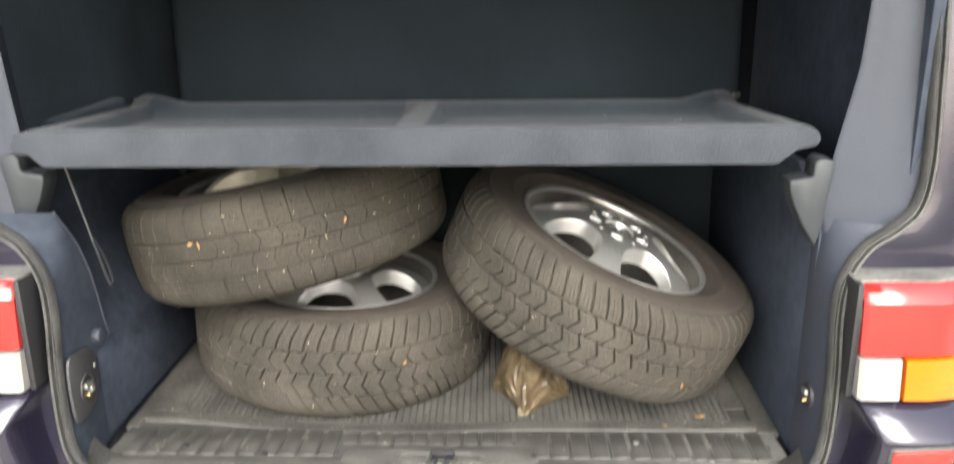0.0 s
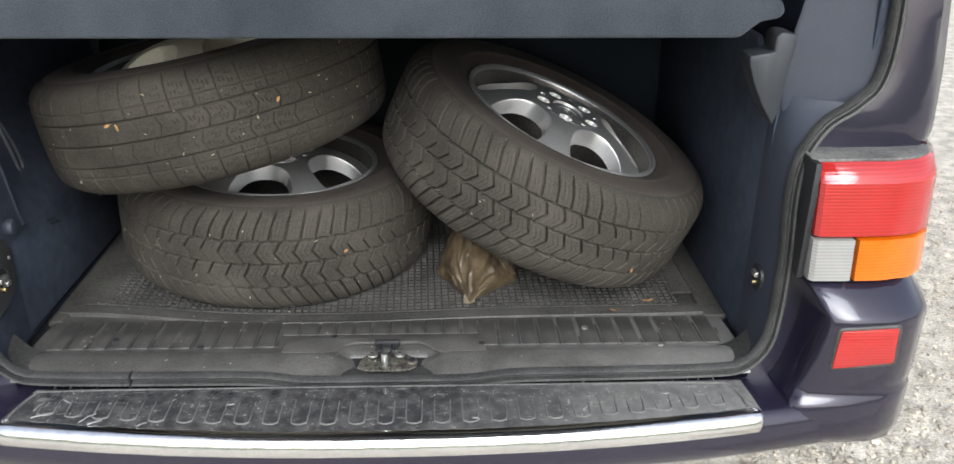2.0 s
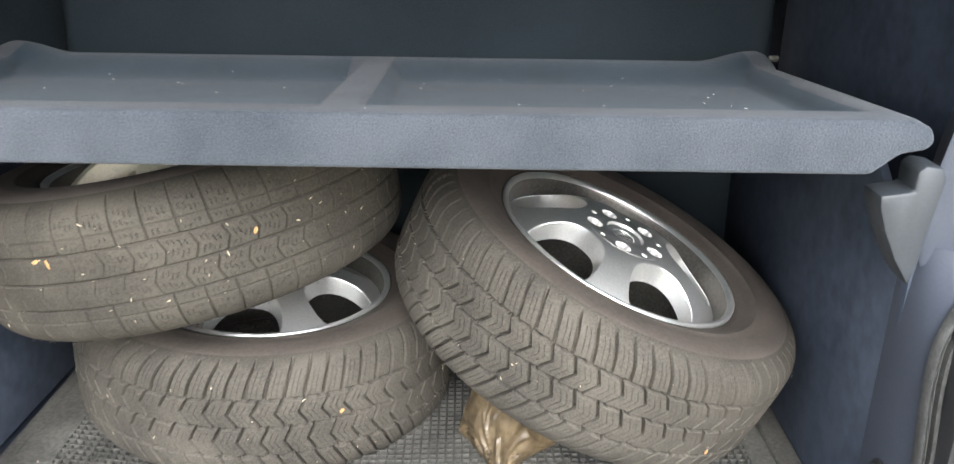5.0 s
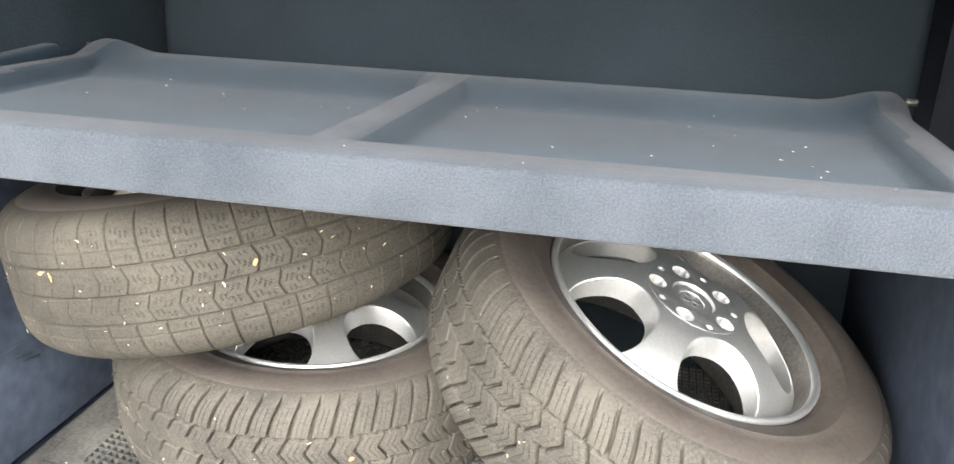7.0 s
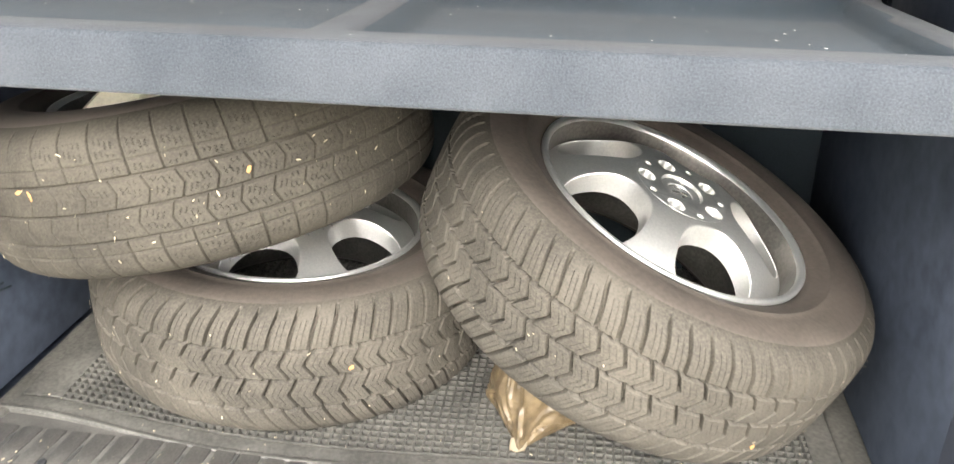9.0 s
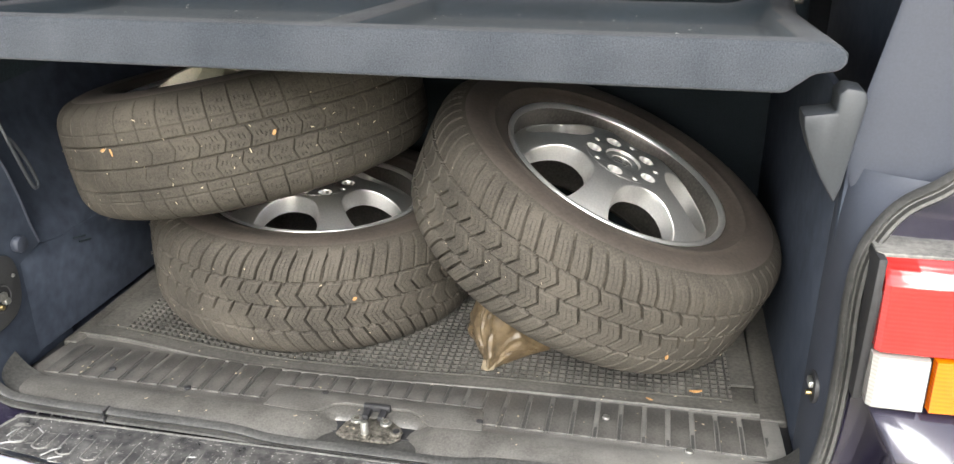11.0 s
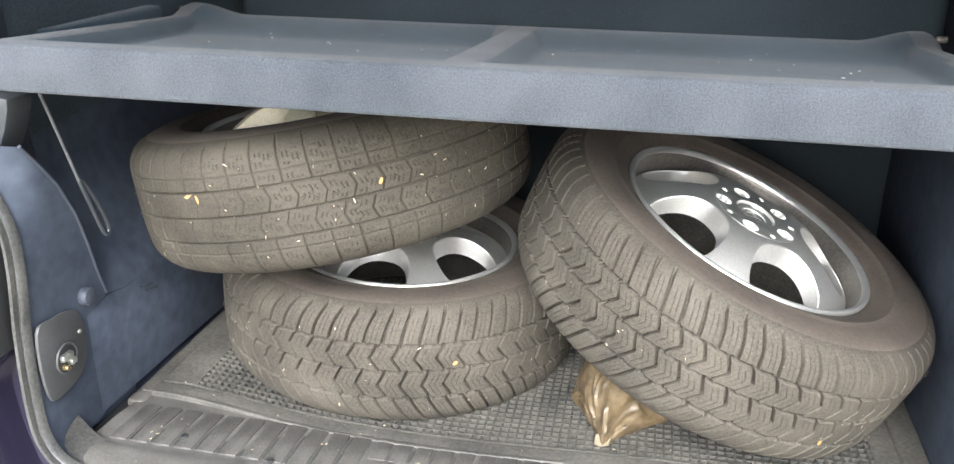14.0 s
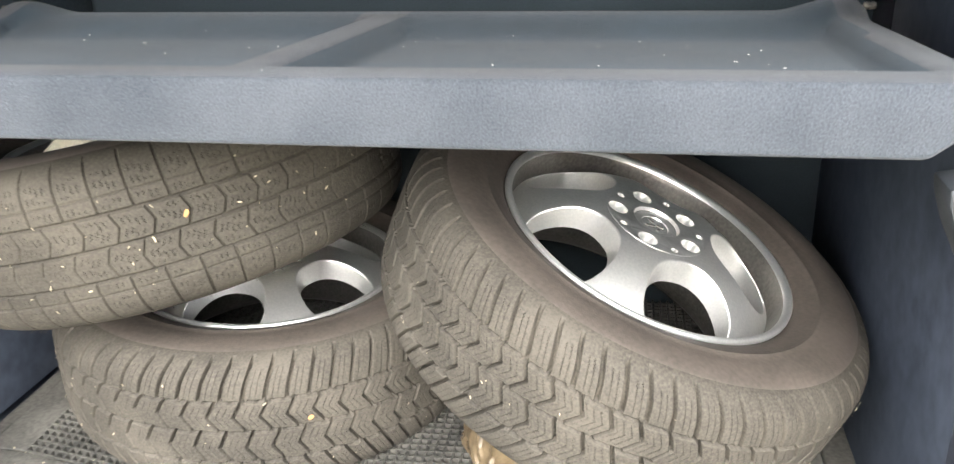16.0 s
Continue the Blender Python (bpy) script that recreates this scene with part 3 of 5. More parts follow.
def bumper_corner(s):
    """Rounded painted corner of the bumper below the lamp, with a red reflector let in."""
    plan = [(0.700, 0.00), (0.703, -0.05), (0.706, -0.090), (0.709, -0.106), (0.716, -0.112), (0.76, -0.114), (0.82, -0.112), (0.862, -0.098), (0.895, -0.066), (0.916, -0.015), (0.926, 0.06), (0.93, 0.3)]
    # height, how far the skin is set in, and how far the inner edge shifts
    levels = [(0.781, 0.072, -0.022), (0.779, 0.056, -0.020), (0.774, 0.048, -0.018), (0.754, 0.025, -0.006), (0.735, 0.006, 0.004), (0.729, 0.0015, 0.007), (0.722, 0.0, 0.007), (0.705, 0.0, 0.006), (0.66, -0.001, -0.002),
              (0.62, 0.0, -0.014), (0.600, 0.002, -0.022), (0.590, 0.003, -0.026), (0.583, -0.002, -0.030), (0.577, -0.007, -0.034), (0.570, -0.010, -0.036), (0.550, -0.012, -0.036), (0.515, -0.010, -0.036), (0.490, 0.004, -0.036), (0.474, 0.035, -0.036), (0.468, 0.07, -0.036)]
    centre = Vector((0.80, 0.12))
    rows = []
    for z, inset, edge in levels:
        r = []
        for k, (x, y) in enumerate(plan):
            d = (centre - Vector((x, y))).normalized()
            amount = inset if inset > 0 else inset * min(1.0, max(0.0, (0.87 - x) / 0.12))
            ex = edge * max(0.0, 1 - max(0, k - 3) / 3)
            r.append((s * (x + ex + (d.x * amount if x > 0.75 else 0)), y + d.y * amount * (0 if k == 0 else 1), z))
        rows.append(r)
    v, f = grid(np.array(rows))
    c = part("bumper_corner", fast_mesh("bumper_corner", v, f), M["paint"], van, smooth=70)
    fr = [(0.7245, 0.6375), (0.836, 0.6475), (0.8325, 0.7235), (0.727, 0.7185)]
    rim = prism_bm([(s * x, z) for x, z in rounded(fr, 0.010)], 0.02, pose(0, -0.1155, 0), 0.003, 3)
    part("reflector_frame", rim, M["seal"], c, "grey rubber reflector surround")
    le = [(0.7285, 0.6435), (0.829, 0.6535), (0.826, 0.7185), (0.7325, 0.7135)]
    part("reflector_lens", prism_bm([(s * x, z) for x, z in rounded(le, 0.005)], 0.02, pose(0, -0.1180, 0), 0.002), M["red"], c, "red ribbed reflector lens")


def tail_lamp(s):
    """Wrap-round rear lamp: black housing, red upper lens, clear and amber lower lenses."""
    lamp = part("tail_lamp", prism_bm([(s * x, z) for x, z in [(0.676, 0.780), (0.835, 0.780), (0.835, 0.925), (0.80, 0.932), (0.6725, 0.934)]],
                                      0.055, pose(0, -0.055, 0) @ Matrix.Shear("XZ", 4, (0, 0)), 0.006), M["black"], van, "red, amber and clear tail lamp in black housing")
    plan = [(0.681, -0.045), (0.682, -0.066), (0.688, -0.072), (0.74, -0.073), (0.80, -0.071), (0.848, -0.060), (0.880, -0.036), (0.900, 0.000), (0.910, 0.05)]

    lamp.location.x = -0.010 if s < 0 else 0.0

    def shell(z0, z1, x0, x1, out=0.0, top_round=False):
        pts = [(x, y) for x, y in plan if x0 < x < x1]
        if x0 > 0.70:
            pts = [(x0, -0.06), (x0 + 0.0015, -0.0725)] + pts
        if x1 < 0.88:
            pts = pts + [(x1 - 0.0015, -0.0725), (x1, -0.06)]
        rows = []
        zs = [z0, z0 + 0.0015] + list(np.linspace(z0 + 0.012, z1 - (0.031 if top_round else 0.014), 4)) + ([z1 - 0.029, z1 - 0.004, z1] if top_round else [z1 - 0.0015, z1])
        for k, z in enumerate(zs):
            inset = (0.026 if top_round and k else 0.012) if k in (0, len(zs) - 1) else (0.019 if top_round and k == len(zs) - 2 else 0)
            sl = (z - 0.78) * 0.10
            rows.append([(s * (x - (0.0)), y + inset - 0.008 + sl, z) for x, y in pts])
        v, f = grid(np.array(rows))
        return fast_mesh("lens", v, f)

    part("red_lens", shell(0.8585, 0.975, 0.675, 0.92, top_round=True), M["red"], lamp, "glossy red upper lens", 40)
    part("lamp_side", box_bm((0.010, 0.075, 0.196), (s * 0.6750, -0.020, 0.878), 0.002), M["black"], lamp)
    cap = [(0.671, -0.040), (0.679, -0.046), (0.80, -0.044), (0.846, -0.032), (0.872, -0.012), (0.884, 0.014), (0.886, 0.04), (0.671, 0.04)]
    part("lamp_top", prism_bm([(s * x, y) for x, y in cap], 0.006, Matrix.Translation((0, 0.006, 0.978)) @ Matrix.Rotation(radians(-90), 4, "X"), 0.0018), M["dusty"], lamp, "dusty grey lamp top")
    part("clear_lens", shell(0.784, 0.8545, 0.675, 0.7485), M["white"], lamp, "clear ribbed reversing lens", 40)
    part("amber_lens", shell(0.784, 0.8545, 0.7530, 0.92), M["amber"], lamp, "amber indicator lens", 40)


for side in (1, -1):
    rear_quarter(side)
    bumper_corner(side)
    tail_lamp(side)


# bumper with its foil-covered step and bright strip
def bow(x):
    return -0.186 + 0.045 * (abs(x) / 0.6) ** 2.2


def across(profile, x0, x1, n=60, follow=1.0):
    """Bend a (y offset, z) profile along the bumper's curve."""
    xs = np.linspace(x0, x1, n)
    P = np.array([[(x, y + follow * bow(x), z) for y, z in profile] for x in xs])
    return grid(P)


v, f = across([(0.16, 0.572), (0.02, 0.570), (0.004, 0.564), (-0.004, 0.545), (-0.006, 0.52), (-0.002, 0.498), (0.012, 0.482), (0.04, 0.474), (0.2, 0.470)], -0.74, 0.74)
bumper = part("bumper", fast_mesh("bumper", v, f), M["paint"], van, "dark violet bumper", 50)
xs = np.linspace(-1, 1, 70)
rows = []
for t in xs:
    row = []
    for k, (q, dz) in enumerate([(0.0, -0.004), (0.03, 0.002), (0.1, 0.004), (0.5, 0.003), (0.9, 0.001), (1.0, -0.002)]):
        x = t * (0.576 + 0.036 * q) + 0.030 * max(0.0, t) ** 8 * (1 - 0.75 * q)
        yb = -0.044
        row.append((x, yb + (bow(x) - yb) * q, 0.577 + dz - 0.004 * q))
    rows.append(row)
v, f = grid(np.array(rows))
part("step_foil", fast_mesh("step_foil", v, f), M["plate"], bumper, "scuffed glossy black step foil", 60)
strip = [(0.016, 0.5755), (0.004, 0.5785), (-0.005, 0.5770), (-0.0115, 0.570), (-0.0145, 0.559), (-0.0140, 0.547), (-0.006, 0.541), (0.004, 0.542)]
xs = np.concatenate([[-0.614, -0.6137, -0.612, -0.608, -0.602], np.linspace(-0.59, 0.60, 70), [0.610, 0.616, 0.620, 0.6217, 0.622]])
rows = []
for x in xs:
    k = min(1.0, (x + 0.614) / 0.012, (0.622 - x) / 0.012)
    k = math.sqrt(max(0.0, 1 - (1 - k) ** 2)) * 0.9 + 0.1
    rows.append([(x, bow(x) + 0.006 + (y - 0.006) * k, 0.560 + (z - 0.560) * k) for y, z in strip])
v, f = grid(np.array(rows))
part("bright_strip", fast_mesh("bright_strip", v, f), M["chrome"], bumper, "scratched chrome edge strip", 60)
u = [(-0.0130, 0.058), (-0.0125, -0.010), (-0.0085, -0.019), (0, -0.022), (0.0085, -0.019), (0.0125, -0.010), (0.0130, 0.058)]
# marks are paler than the foil: the glints on their ridges, put in as colour
emb = None
for k in range(-12, 13):
    x = k * 0.0455 + 0.004
    yc = bow(x) + 0.052
    if emb is None:
        bm = sweep_bm(smooth_path([(a, b, 0) for a, b in u], 3), round_profile(0.0014, 8), Vector((0, 0, 1)))
        emb = part("embossed_mark", bm, M["dusty"], bumper)
    else:
        e = new("embossed_mark", emb.data)
        e.parent = bumper
        emb = e
    emb.location = (x, yc, 0.5777)

ridge = [(s * a, b, c) for s, a, b, c in ([(-1, 0.596, -0.130, 0.5775), (-1, 0.592, -0.100, 0.5785), (-1, 0.578, -0.066, 0.5795), (-1, 0.555, -0.058, 0.580), (-1, 0.3, -0.056, 0.580)]
                                             + [(1, 0.3, -0.056, 0.580), (1, 0.560, -0.058, 0.580), (1, 0.582, -0.066, 0.5800), (1, 0.593, -0.090, 0.5795), (1, 0.597, -0.122, 0.5785)])]
part("foil_border", sweep_bm(smooth_path(ridge, 6), round_profile(0.0024, 8, 0.7), Vector((0, 0, 1))), M["dusty"], bumper, "dusty raised edge of the step foil")
wr = random.Random(21)
for cx, cy, ln, bend in ((-0.470, -0.128, 0.030, 0.9), (-0.455, -0.140, 0.018, 0.5), (-0.545, -0.120, 0.034, 0.4), (-0.560, -0.098, 0.022, 1.3), (-0.520, -0.085, 0.026, -0.5),
                         (-0.380, -0.148, 0.016, 0.7), (-0.250, -0.100, 0.014, 0.2), (0.150, -0.145, 0.013, -0.4), (0.330, -0.120, 0.012, 0.8), (0.470, -0.085, 0.015, 0.3)):
    line = []
    for k in range(5):
        q = k / 4 - 0.5
        line.append((cx + ln * q * math.cos(bend) + wr.uniform(-0.0012, 0.0012), cy + ln * q * math.sin(bend) + wr.uniform(-0.0012, 0.0012), 0.5775 + 0.0012 * (1 - 4 * q * q)))
    part("foil_wrinkle", sweep_bm(smooth_path(line, 3), round_profile(0.0014, 7), Vector((0, 0, 1))), M["film"], bumper)
part("rear_valance", box_bm((1.45, 0.05, 0.10), (0, 0.02, 0.526), 0.004), M["paint"], van)

# ribbed sill panel inside the opening
SILL = [(-0.040, 0.584), (-0.034, 0.594), (-0.026, 0.5985), (-0.014, 0.6008), (0.004, 0.6018), (0.018, 0.6014), (0.028, 0.5995), (0.035, 0.597), (0.060, 0.5965), (0.10, 0.595), (0.15, 0.590), (0.20, 0.582)]


def sill_z(y):
    return float(np.interp(y, [a for a, b in SILL], [b for a, b in SILL]))


xs = np.linspace(-0.628, 0.628, 240)
rows = []
for x in xs:
    dip = max(0.0, 1 - max(0, abs(x - 0.0) - 0.055) / 0.05)
    dip = dip * dip * (3 - 2 * dip)
    row = []
    for y in sorted(set([q[0] for q in SILL] + [0.045, 0.075, 0.088, 0.113, 0.126, 0.138, 0.163, 0.175, 0.188])):
        z = sill_z(y)
        d = 0.020 * dip if -0.037 < y < 0.035 else (0.006 * dip if y < 0.05 else 0.0)
        d += 0.008 * min(1, max(0, (0.2 - abs(x)) / 0.06)) if y < -0.01 else 0
        row.append((x, y, z - d + float(np.interp(abs(x), [0.59, 0.628], [0, 0.003])) * float(np.interp(y, [0.02, 0.06, 0.12, 0.18], [1, 0.7, 0.2, 0]))))
    rows.append(row)
v, f = grid(np.array(rows))
sill = part("sill_panel", fast_mesh("sill_panel", v, f), M["sillp"], van, "dusty black ribbed plastic sill panel", 60)
x = -0.588
pads = {}
while x < 0.592:
    mid = -0.19 < x < 0.175
    ln, yc, wd = (0.062, 0.118, 0.0261) if mid else (0.104, 0.095, 0.0294)
    if (mid, 0) not in pads:
        own = box_bm((wd, ln, 0.005), (0, 0, 0), 0.0016, 2)
        ob = pads[(mid, 0)] = part("rib", own, M["ribp"], sill)
    else:
        ob = new("rib", pads[(mid, 0)].data)
        ob.parent = sill
    ob.matrix_basis = pose(x, yc, sill_z(yc) - 0.0012, math.degrees(math.atan2(sill_z(yc + 0.03) - sill_z(yc - 0.03), 0.06)))
    x += wd + (0.0066 if mid else 0.0076)
slot_rng = random.Random(5)
slot_me = finish(mesh_of("slot", [(-0.0022, -0.5, 0), (0.0022, -0.5, 0), (0.0022, 0.5, 0), (-0.0022, 0.5, 0), (-0.0030, -0.5, -0.004), (0.0030, -0.5, -0.004), (0.0030, 0.5, -0.004), (-0.0030, 0.5, -0.004)],
                         [(0, 1, 2, 3), (0, 4, 5, 1), (1, 5, 6, 2), (2, 6, 7, 3), (3, 7, 4, 0)]), [M["seal"]])
x = -0.588
while x < 0.592:
    mid = -0.19 < x < 0.175
    wd, gap = (0.0261, 0.0066) if mid else (0.0294, 0.0076)
    y0, y1 = (0.088, 0.147) if mid else (0.044, 0.144)
    ln = (y1 - y0) * (slot_rng.uniform(0.5, 0.95) if slot_rng.random() < 0.7 else slot_rng.uniform(0.15, 0.4))
    yc = y0 + ln / 2 + 0.002
    ob = new("rib_slot", slot_me)
    ob.parent = sill
    ob.matrix_basis = pose(x + (wd + gap) / 2, yc, sill_z(yc) + 0.0006, math.degrees(math.atan2(sill_z(yc + 0.03) - sill_z(yc - 0.03), 0.06))) @ Matrix.Diagonal((1.0, ln, 1.0, 1.0))
    x += wd + gap
surround = [(-0.187, 0.022), (-0.180, 0.074), (-0.172, 0.078), (0.160, 0.078), (0.168, 0.074), (0.174, 0.022), (0.100, 0.016), (0.080, 0.030), (0.066, 0.046), (0.050, 0.053),
            (-0.058, 0.053), (-0.076, 0.046), (-0.090, 0.030), (-0.108, 0.016)]
part("striker_surround", prism_bm(surround, 0.006, Matrix.Translation((0, 0, 0.6024)) @ Matrix.Rotation(radians(-91.5), 4, "X"), 0.0018), M["sillp"], sill, "raised plastic panel round the striker")
for sx, sy in ((0.487, 0.036), (-0.332, 0.044), (0.166, 0.046), (-0.489, 0.071), (-0.10, 0.075), (0.36, 0.10)):
    part("screw", cylinder_bm(0.006, 0.004, (sx, sy, sill_z(sy) + 0.003), 14, 0.001), M["steel"] if sx > 0.3 else M["black"], sill)

# latch striker
strk = part("striker_plate", prism_bm([(-0.052, -0.012), (-0.036, -0.022), (0.036, -0.022), (0.052, -0.008), (0.046, 0.018), (0.024, 0.034), (-0.030, 0.034), (-0.046, 0.018)], 0.005, Matrix.Translation((0, 0, 0.5905)) @ Matrix.Rotation(radians(-90), 4, "X"), 0.0018), M["dirty_steel"], van, "grimy steel latch striker plate")
part("striker_pin", cylinder_bm(0.0058, 0.034, (-0.004, -0.012, 0.600), 16, 0.002), M["steel"], strk, "bright steel pin")
part("striker_foot", cylinder_bm(0.011, 0.006, (-0.004, -0.012, 0.592), 18, 0.002), M["dirty_steel"], strk)
claw = box_bm((0.012, 0.030, 0.010), (-0.016, 0.038, 0.597), 0.003)
box_bm((0.012, 0.030, 0.010), (0.010, 0.038, 0.597), 0.003, 2, claw)
box_bm((0.046, 0.010, 0.014), (-0.003, 0.050, 0.600), 0.004, 2, claw)
part("striker_claw", claw, M["black"], strk, "black two-pronged catch")
part("striker_ear", cylinder_bm(0.010, 0.006, (0.043, 0.000, 0.5935), 16, 0.002), M["dirty_steel"], strk)
part("striker_hole", cylinder_bm(0.0055, 0.002, (0.043, 0.000, 0.5970), 14, 0.0005), M["black"], strk)
for sx in (-0.027, 0.021):
    part("striker_bolt", cylinder_bm(0.0098, 0.006, (sx, 0.018, 0.5965), 18, 0.0025), M["steel"], strk, "galvanised bolt head")
    part("bolt_socket", cylinder_bm(0.0045, 0.0015, (sx, 0.018, 0.5995), 6), M["dirty_steel"], strk)

# boot floor, side walls, seat back, roof and tailgate
part("sill_base", box_bm((1.44, 0.19, 0.02), (0, 0.095, 0.572), 0.002), M["black"], van)
for side in (1, -1):
    part("sill_cheek", box_bm((0.06, 0.20, 0.12), (side * 0.685, 0.100, 0.620), 0.004), M["carpet"], van)
part("boot_floor", box_bm((1.46, 0.80, 0.03), (0, 0.56, 0.5630), 0.002), M["carpet"], van)


def side_interior(s):
    part("side_wall", box_bm((0.02, 0.98, 0.98), (s * 0.775, 0.52, 1.06), 0.003), M["lining"] if s < 0 else M["carpet"], van, "dark lined side wall")
    if s > 0:
        part("lower_side_wall", box_bm((0.012, 0.80, 0.50), (s * 0.648, 0.46, 0.835), 0.003), M["carpet"], van)
    part("upper_side_wall", box_bm((0.02, 0.98, 0.42), (s * 0.80, 0.50, 1.75), 0.003), M["carpet"], van)
    # trim panel behind the seal, with a curved edge on the near side and a plain wall on the other
    side_m = Matrix(((0, s, 0, s * (0.647 if s < 0 else 0.6405)), (1, 0, 0, 0), (0, 0, 1, 0), (0, 0, 0, 1)))
    ez_ = sorted([(p.z, abs(p.x)) for p in loop_path if p.x * s > 0.55 and 0.585 < p.z < 1.2])
    arch = [(0.787, 0.154), (0.83, 0.139), (0.88, 0.128), (0.94, 0.111), (0.995, 0.084), (1.04, 0.050), (1.07, 0.025)]
    rows, rim_line = [], []
    for z in np.linspace(0.597, 1.07 if s < 0 else 1.052, 110):
        xs_, ys_ = np.interp(z, [q[0] for q in ez_], [q[1] for q in ez_]) - 0.008, lean(z) + 0.002
        if s < 0:
            xe, ye = 0.6475, np.interp(z, [0.60, 0.775, 0.79] + [q[0] for q in arch[1:]], [0.098, 0.098, 0.152] + [q[1] for q in arch[1:]])
        else:
            xe, ye = 0.641, 0.090
        row = []
        for q in np.linspace(0, 1, 19):
            ease = 1 - (1 - q) ** 2.2
            row.append((s * (xs_ + (xe - xs_) * ease), ys_ + (ye - ys_) * q, z))
        rows.append(row)
        if z > 0.79:
            rim_line.append(Vector(row[-1]))
    v, f = grid(np.array(rows))
    part("seal_trim", fast_mesh("seal_trim", v, f), M["carpet"] if s < 0 else M["plastic"], van, "smooth navy trim beside the door seal", 60)
    if s < 0:
        tp = [(0.094, 0.60), (0.84, 0.585), (0.84, 0.775), (0.20, 0.780), (0.156, 0.787), (0.094, 0.778)]
    else:
        tp = [(0.085, 0.60), (0.50, 0.585), (0.84, 0.585), (0.84, 1.12), (0.20, 1.12), (0.12, 1.06), (0.085, 1.00)]
    panel = part("trim_panel", prism_bm(tp, 0.014, side_m, 0.004, 2), M["carpet"], van, "dark blue carpeted boot side trim")
    if s < 0:
        part("edge_piping", sweep_bm(rim_line, round_profile(0.0026, 8), Vector((1, 0, 0))), M["plastic"], panel, "raised seam along the trim edge")
        for k, (sy, sz) in enumerate(((0.256, 0.757), (0.270, 0.744))):
            part("trim_slit", box_bm((0.003, 0.036, 0.004), (s * 0.6465, sy, sz), 0.001, 1, None, Matrix.Rotation(radians(-14), 4, "X")), M["lining"], panel)
        part("trim_clip", cylinder_bm(0.0145, 0.016, (s * 0.641, 0.097, 0.812), 20, 0.004, Matrix.Rotation(radians(90), 4, "Y")), M["plastic"], panel, "round plastic trim clip")
    wd = 0.030 if s < 0 else 0.044
    part("trim_foot", box_bm((wd, 0.70, 0.030), (s * (0.644 - wd / 2), 0.50, 0.5775), 0.006, 3), M["matr"], van)
    if s > 0:
        part("latch_recess", cylinder_bm(0.024, 0.012, (s * 0.647, 0.036, 0.735), 24, 0.003, Matrix.Rotation(radians(90), 4, "Y")), M["black"], panel)
    if s < 0:
        outline = smooth_path([(-0.016, 0.700, 0), (0.020, 0.688, 0), (0.062, 0.700, 0), (0.080, 0.730, 0), (0.080, 0.780, 0), (0.062, 0.806, 0), (0.020, 0.812, 0), (-0.016, 0.804, 0)], 4, True)
        part("latch_box", prism_bm([(p.x, p.y) for p in outline], 0.006, Matrix(((0, s, 0, s * 0.6420), (1, 0, 0, 0), (0, 0, 1, 0), (0, 0, 0, 1))), 0.002), M["latchp"], panel, "dark grey rounded latch plate")
        quarter = Matrix.Rotation(radians(90), 4, "Y")
        part("latch_recess", cylinder_bm(0.0225, 0.003, (s * 0.6410, 0.030, 0.742), 28, 0.001, quarter), M["black"], panel)
        ring = sweep_bm([Vector((s * 0.6395, 0.030 + 0.0225 * math.cos(t), 0.742 + 0.0225 * math.sin(t))) for t in np.linspace(0, 2 * math.pi, 28, endpoint=False)], round_profile(0.0022, 6), Vector((1, 0, 0)), True)
        part("latch_rim", ring, M["latchp"], panel)
        hook = box_bm((0.010, 0.024, 0.011), (s * 0.6365, 0.026, 0.747), 0.003)
        box_bm((0.012, 0.013, 0.010), (s * 0.6355, 0.034, 0.736), 0.003, 2, hook)
        part("latch_hook", hook, M["steel"], panel, "bright steel latch hook")
        part("latch_pin", cylinder_bm(0.0045, 0.012, (s * 0.6350, 0.019, 0.732), 12, 0.001, quarter), M["brass"], panel, "brassy latch pin")
        part("latch_screw", cylinder_bm(0.0035, 0.003, (s * 0.6395, 0.066, 0.768), 10, 0.0008, quarter), M["steel"], panel)
    else:
        part("latch_hook", box_bm((0.010, 0.020, 0.010), (s * 0.640, 0.036, 0.742), 0.002), M["steel"], panel, "bright steel latch hook")
        part("latch_pin", cylinder_bm(0.0040, 0.012, (s * 0.639, 0.030, 0.728), 12, 0.001, Matrix.Rotation(radians(90), 4, "Y")), M["brass"], panel, "brassy latch pin")
    # plastic pillar trim between seal and boot
    inner = [(0.652, 0.050, 1.000), (0.658, 0.052, 1.05), (0.664, 0.056, 1.15), (0.680, 0.062, 1.30), (0.694, 0.07, 1.50), (0.70, 0.08, 1.75)]
    if s < 0:
        inner = [(x + 0.035, y, z) for x, y, z in inner]
    else:
        inner = [(0.658, 0.052, 1.000), (0.648, 0.052, 1.03), (0.637, 0.053, 1.06), (0.650, 0.056, 1.15)] + inner[3:]
    rows = []
    ez = sorted([(p.z, abs(p.x)) for p in loop_path if p.x * s > 0.6 and 0.85 < p.z < 1.74])
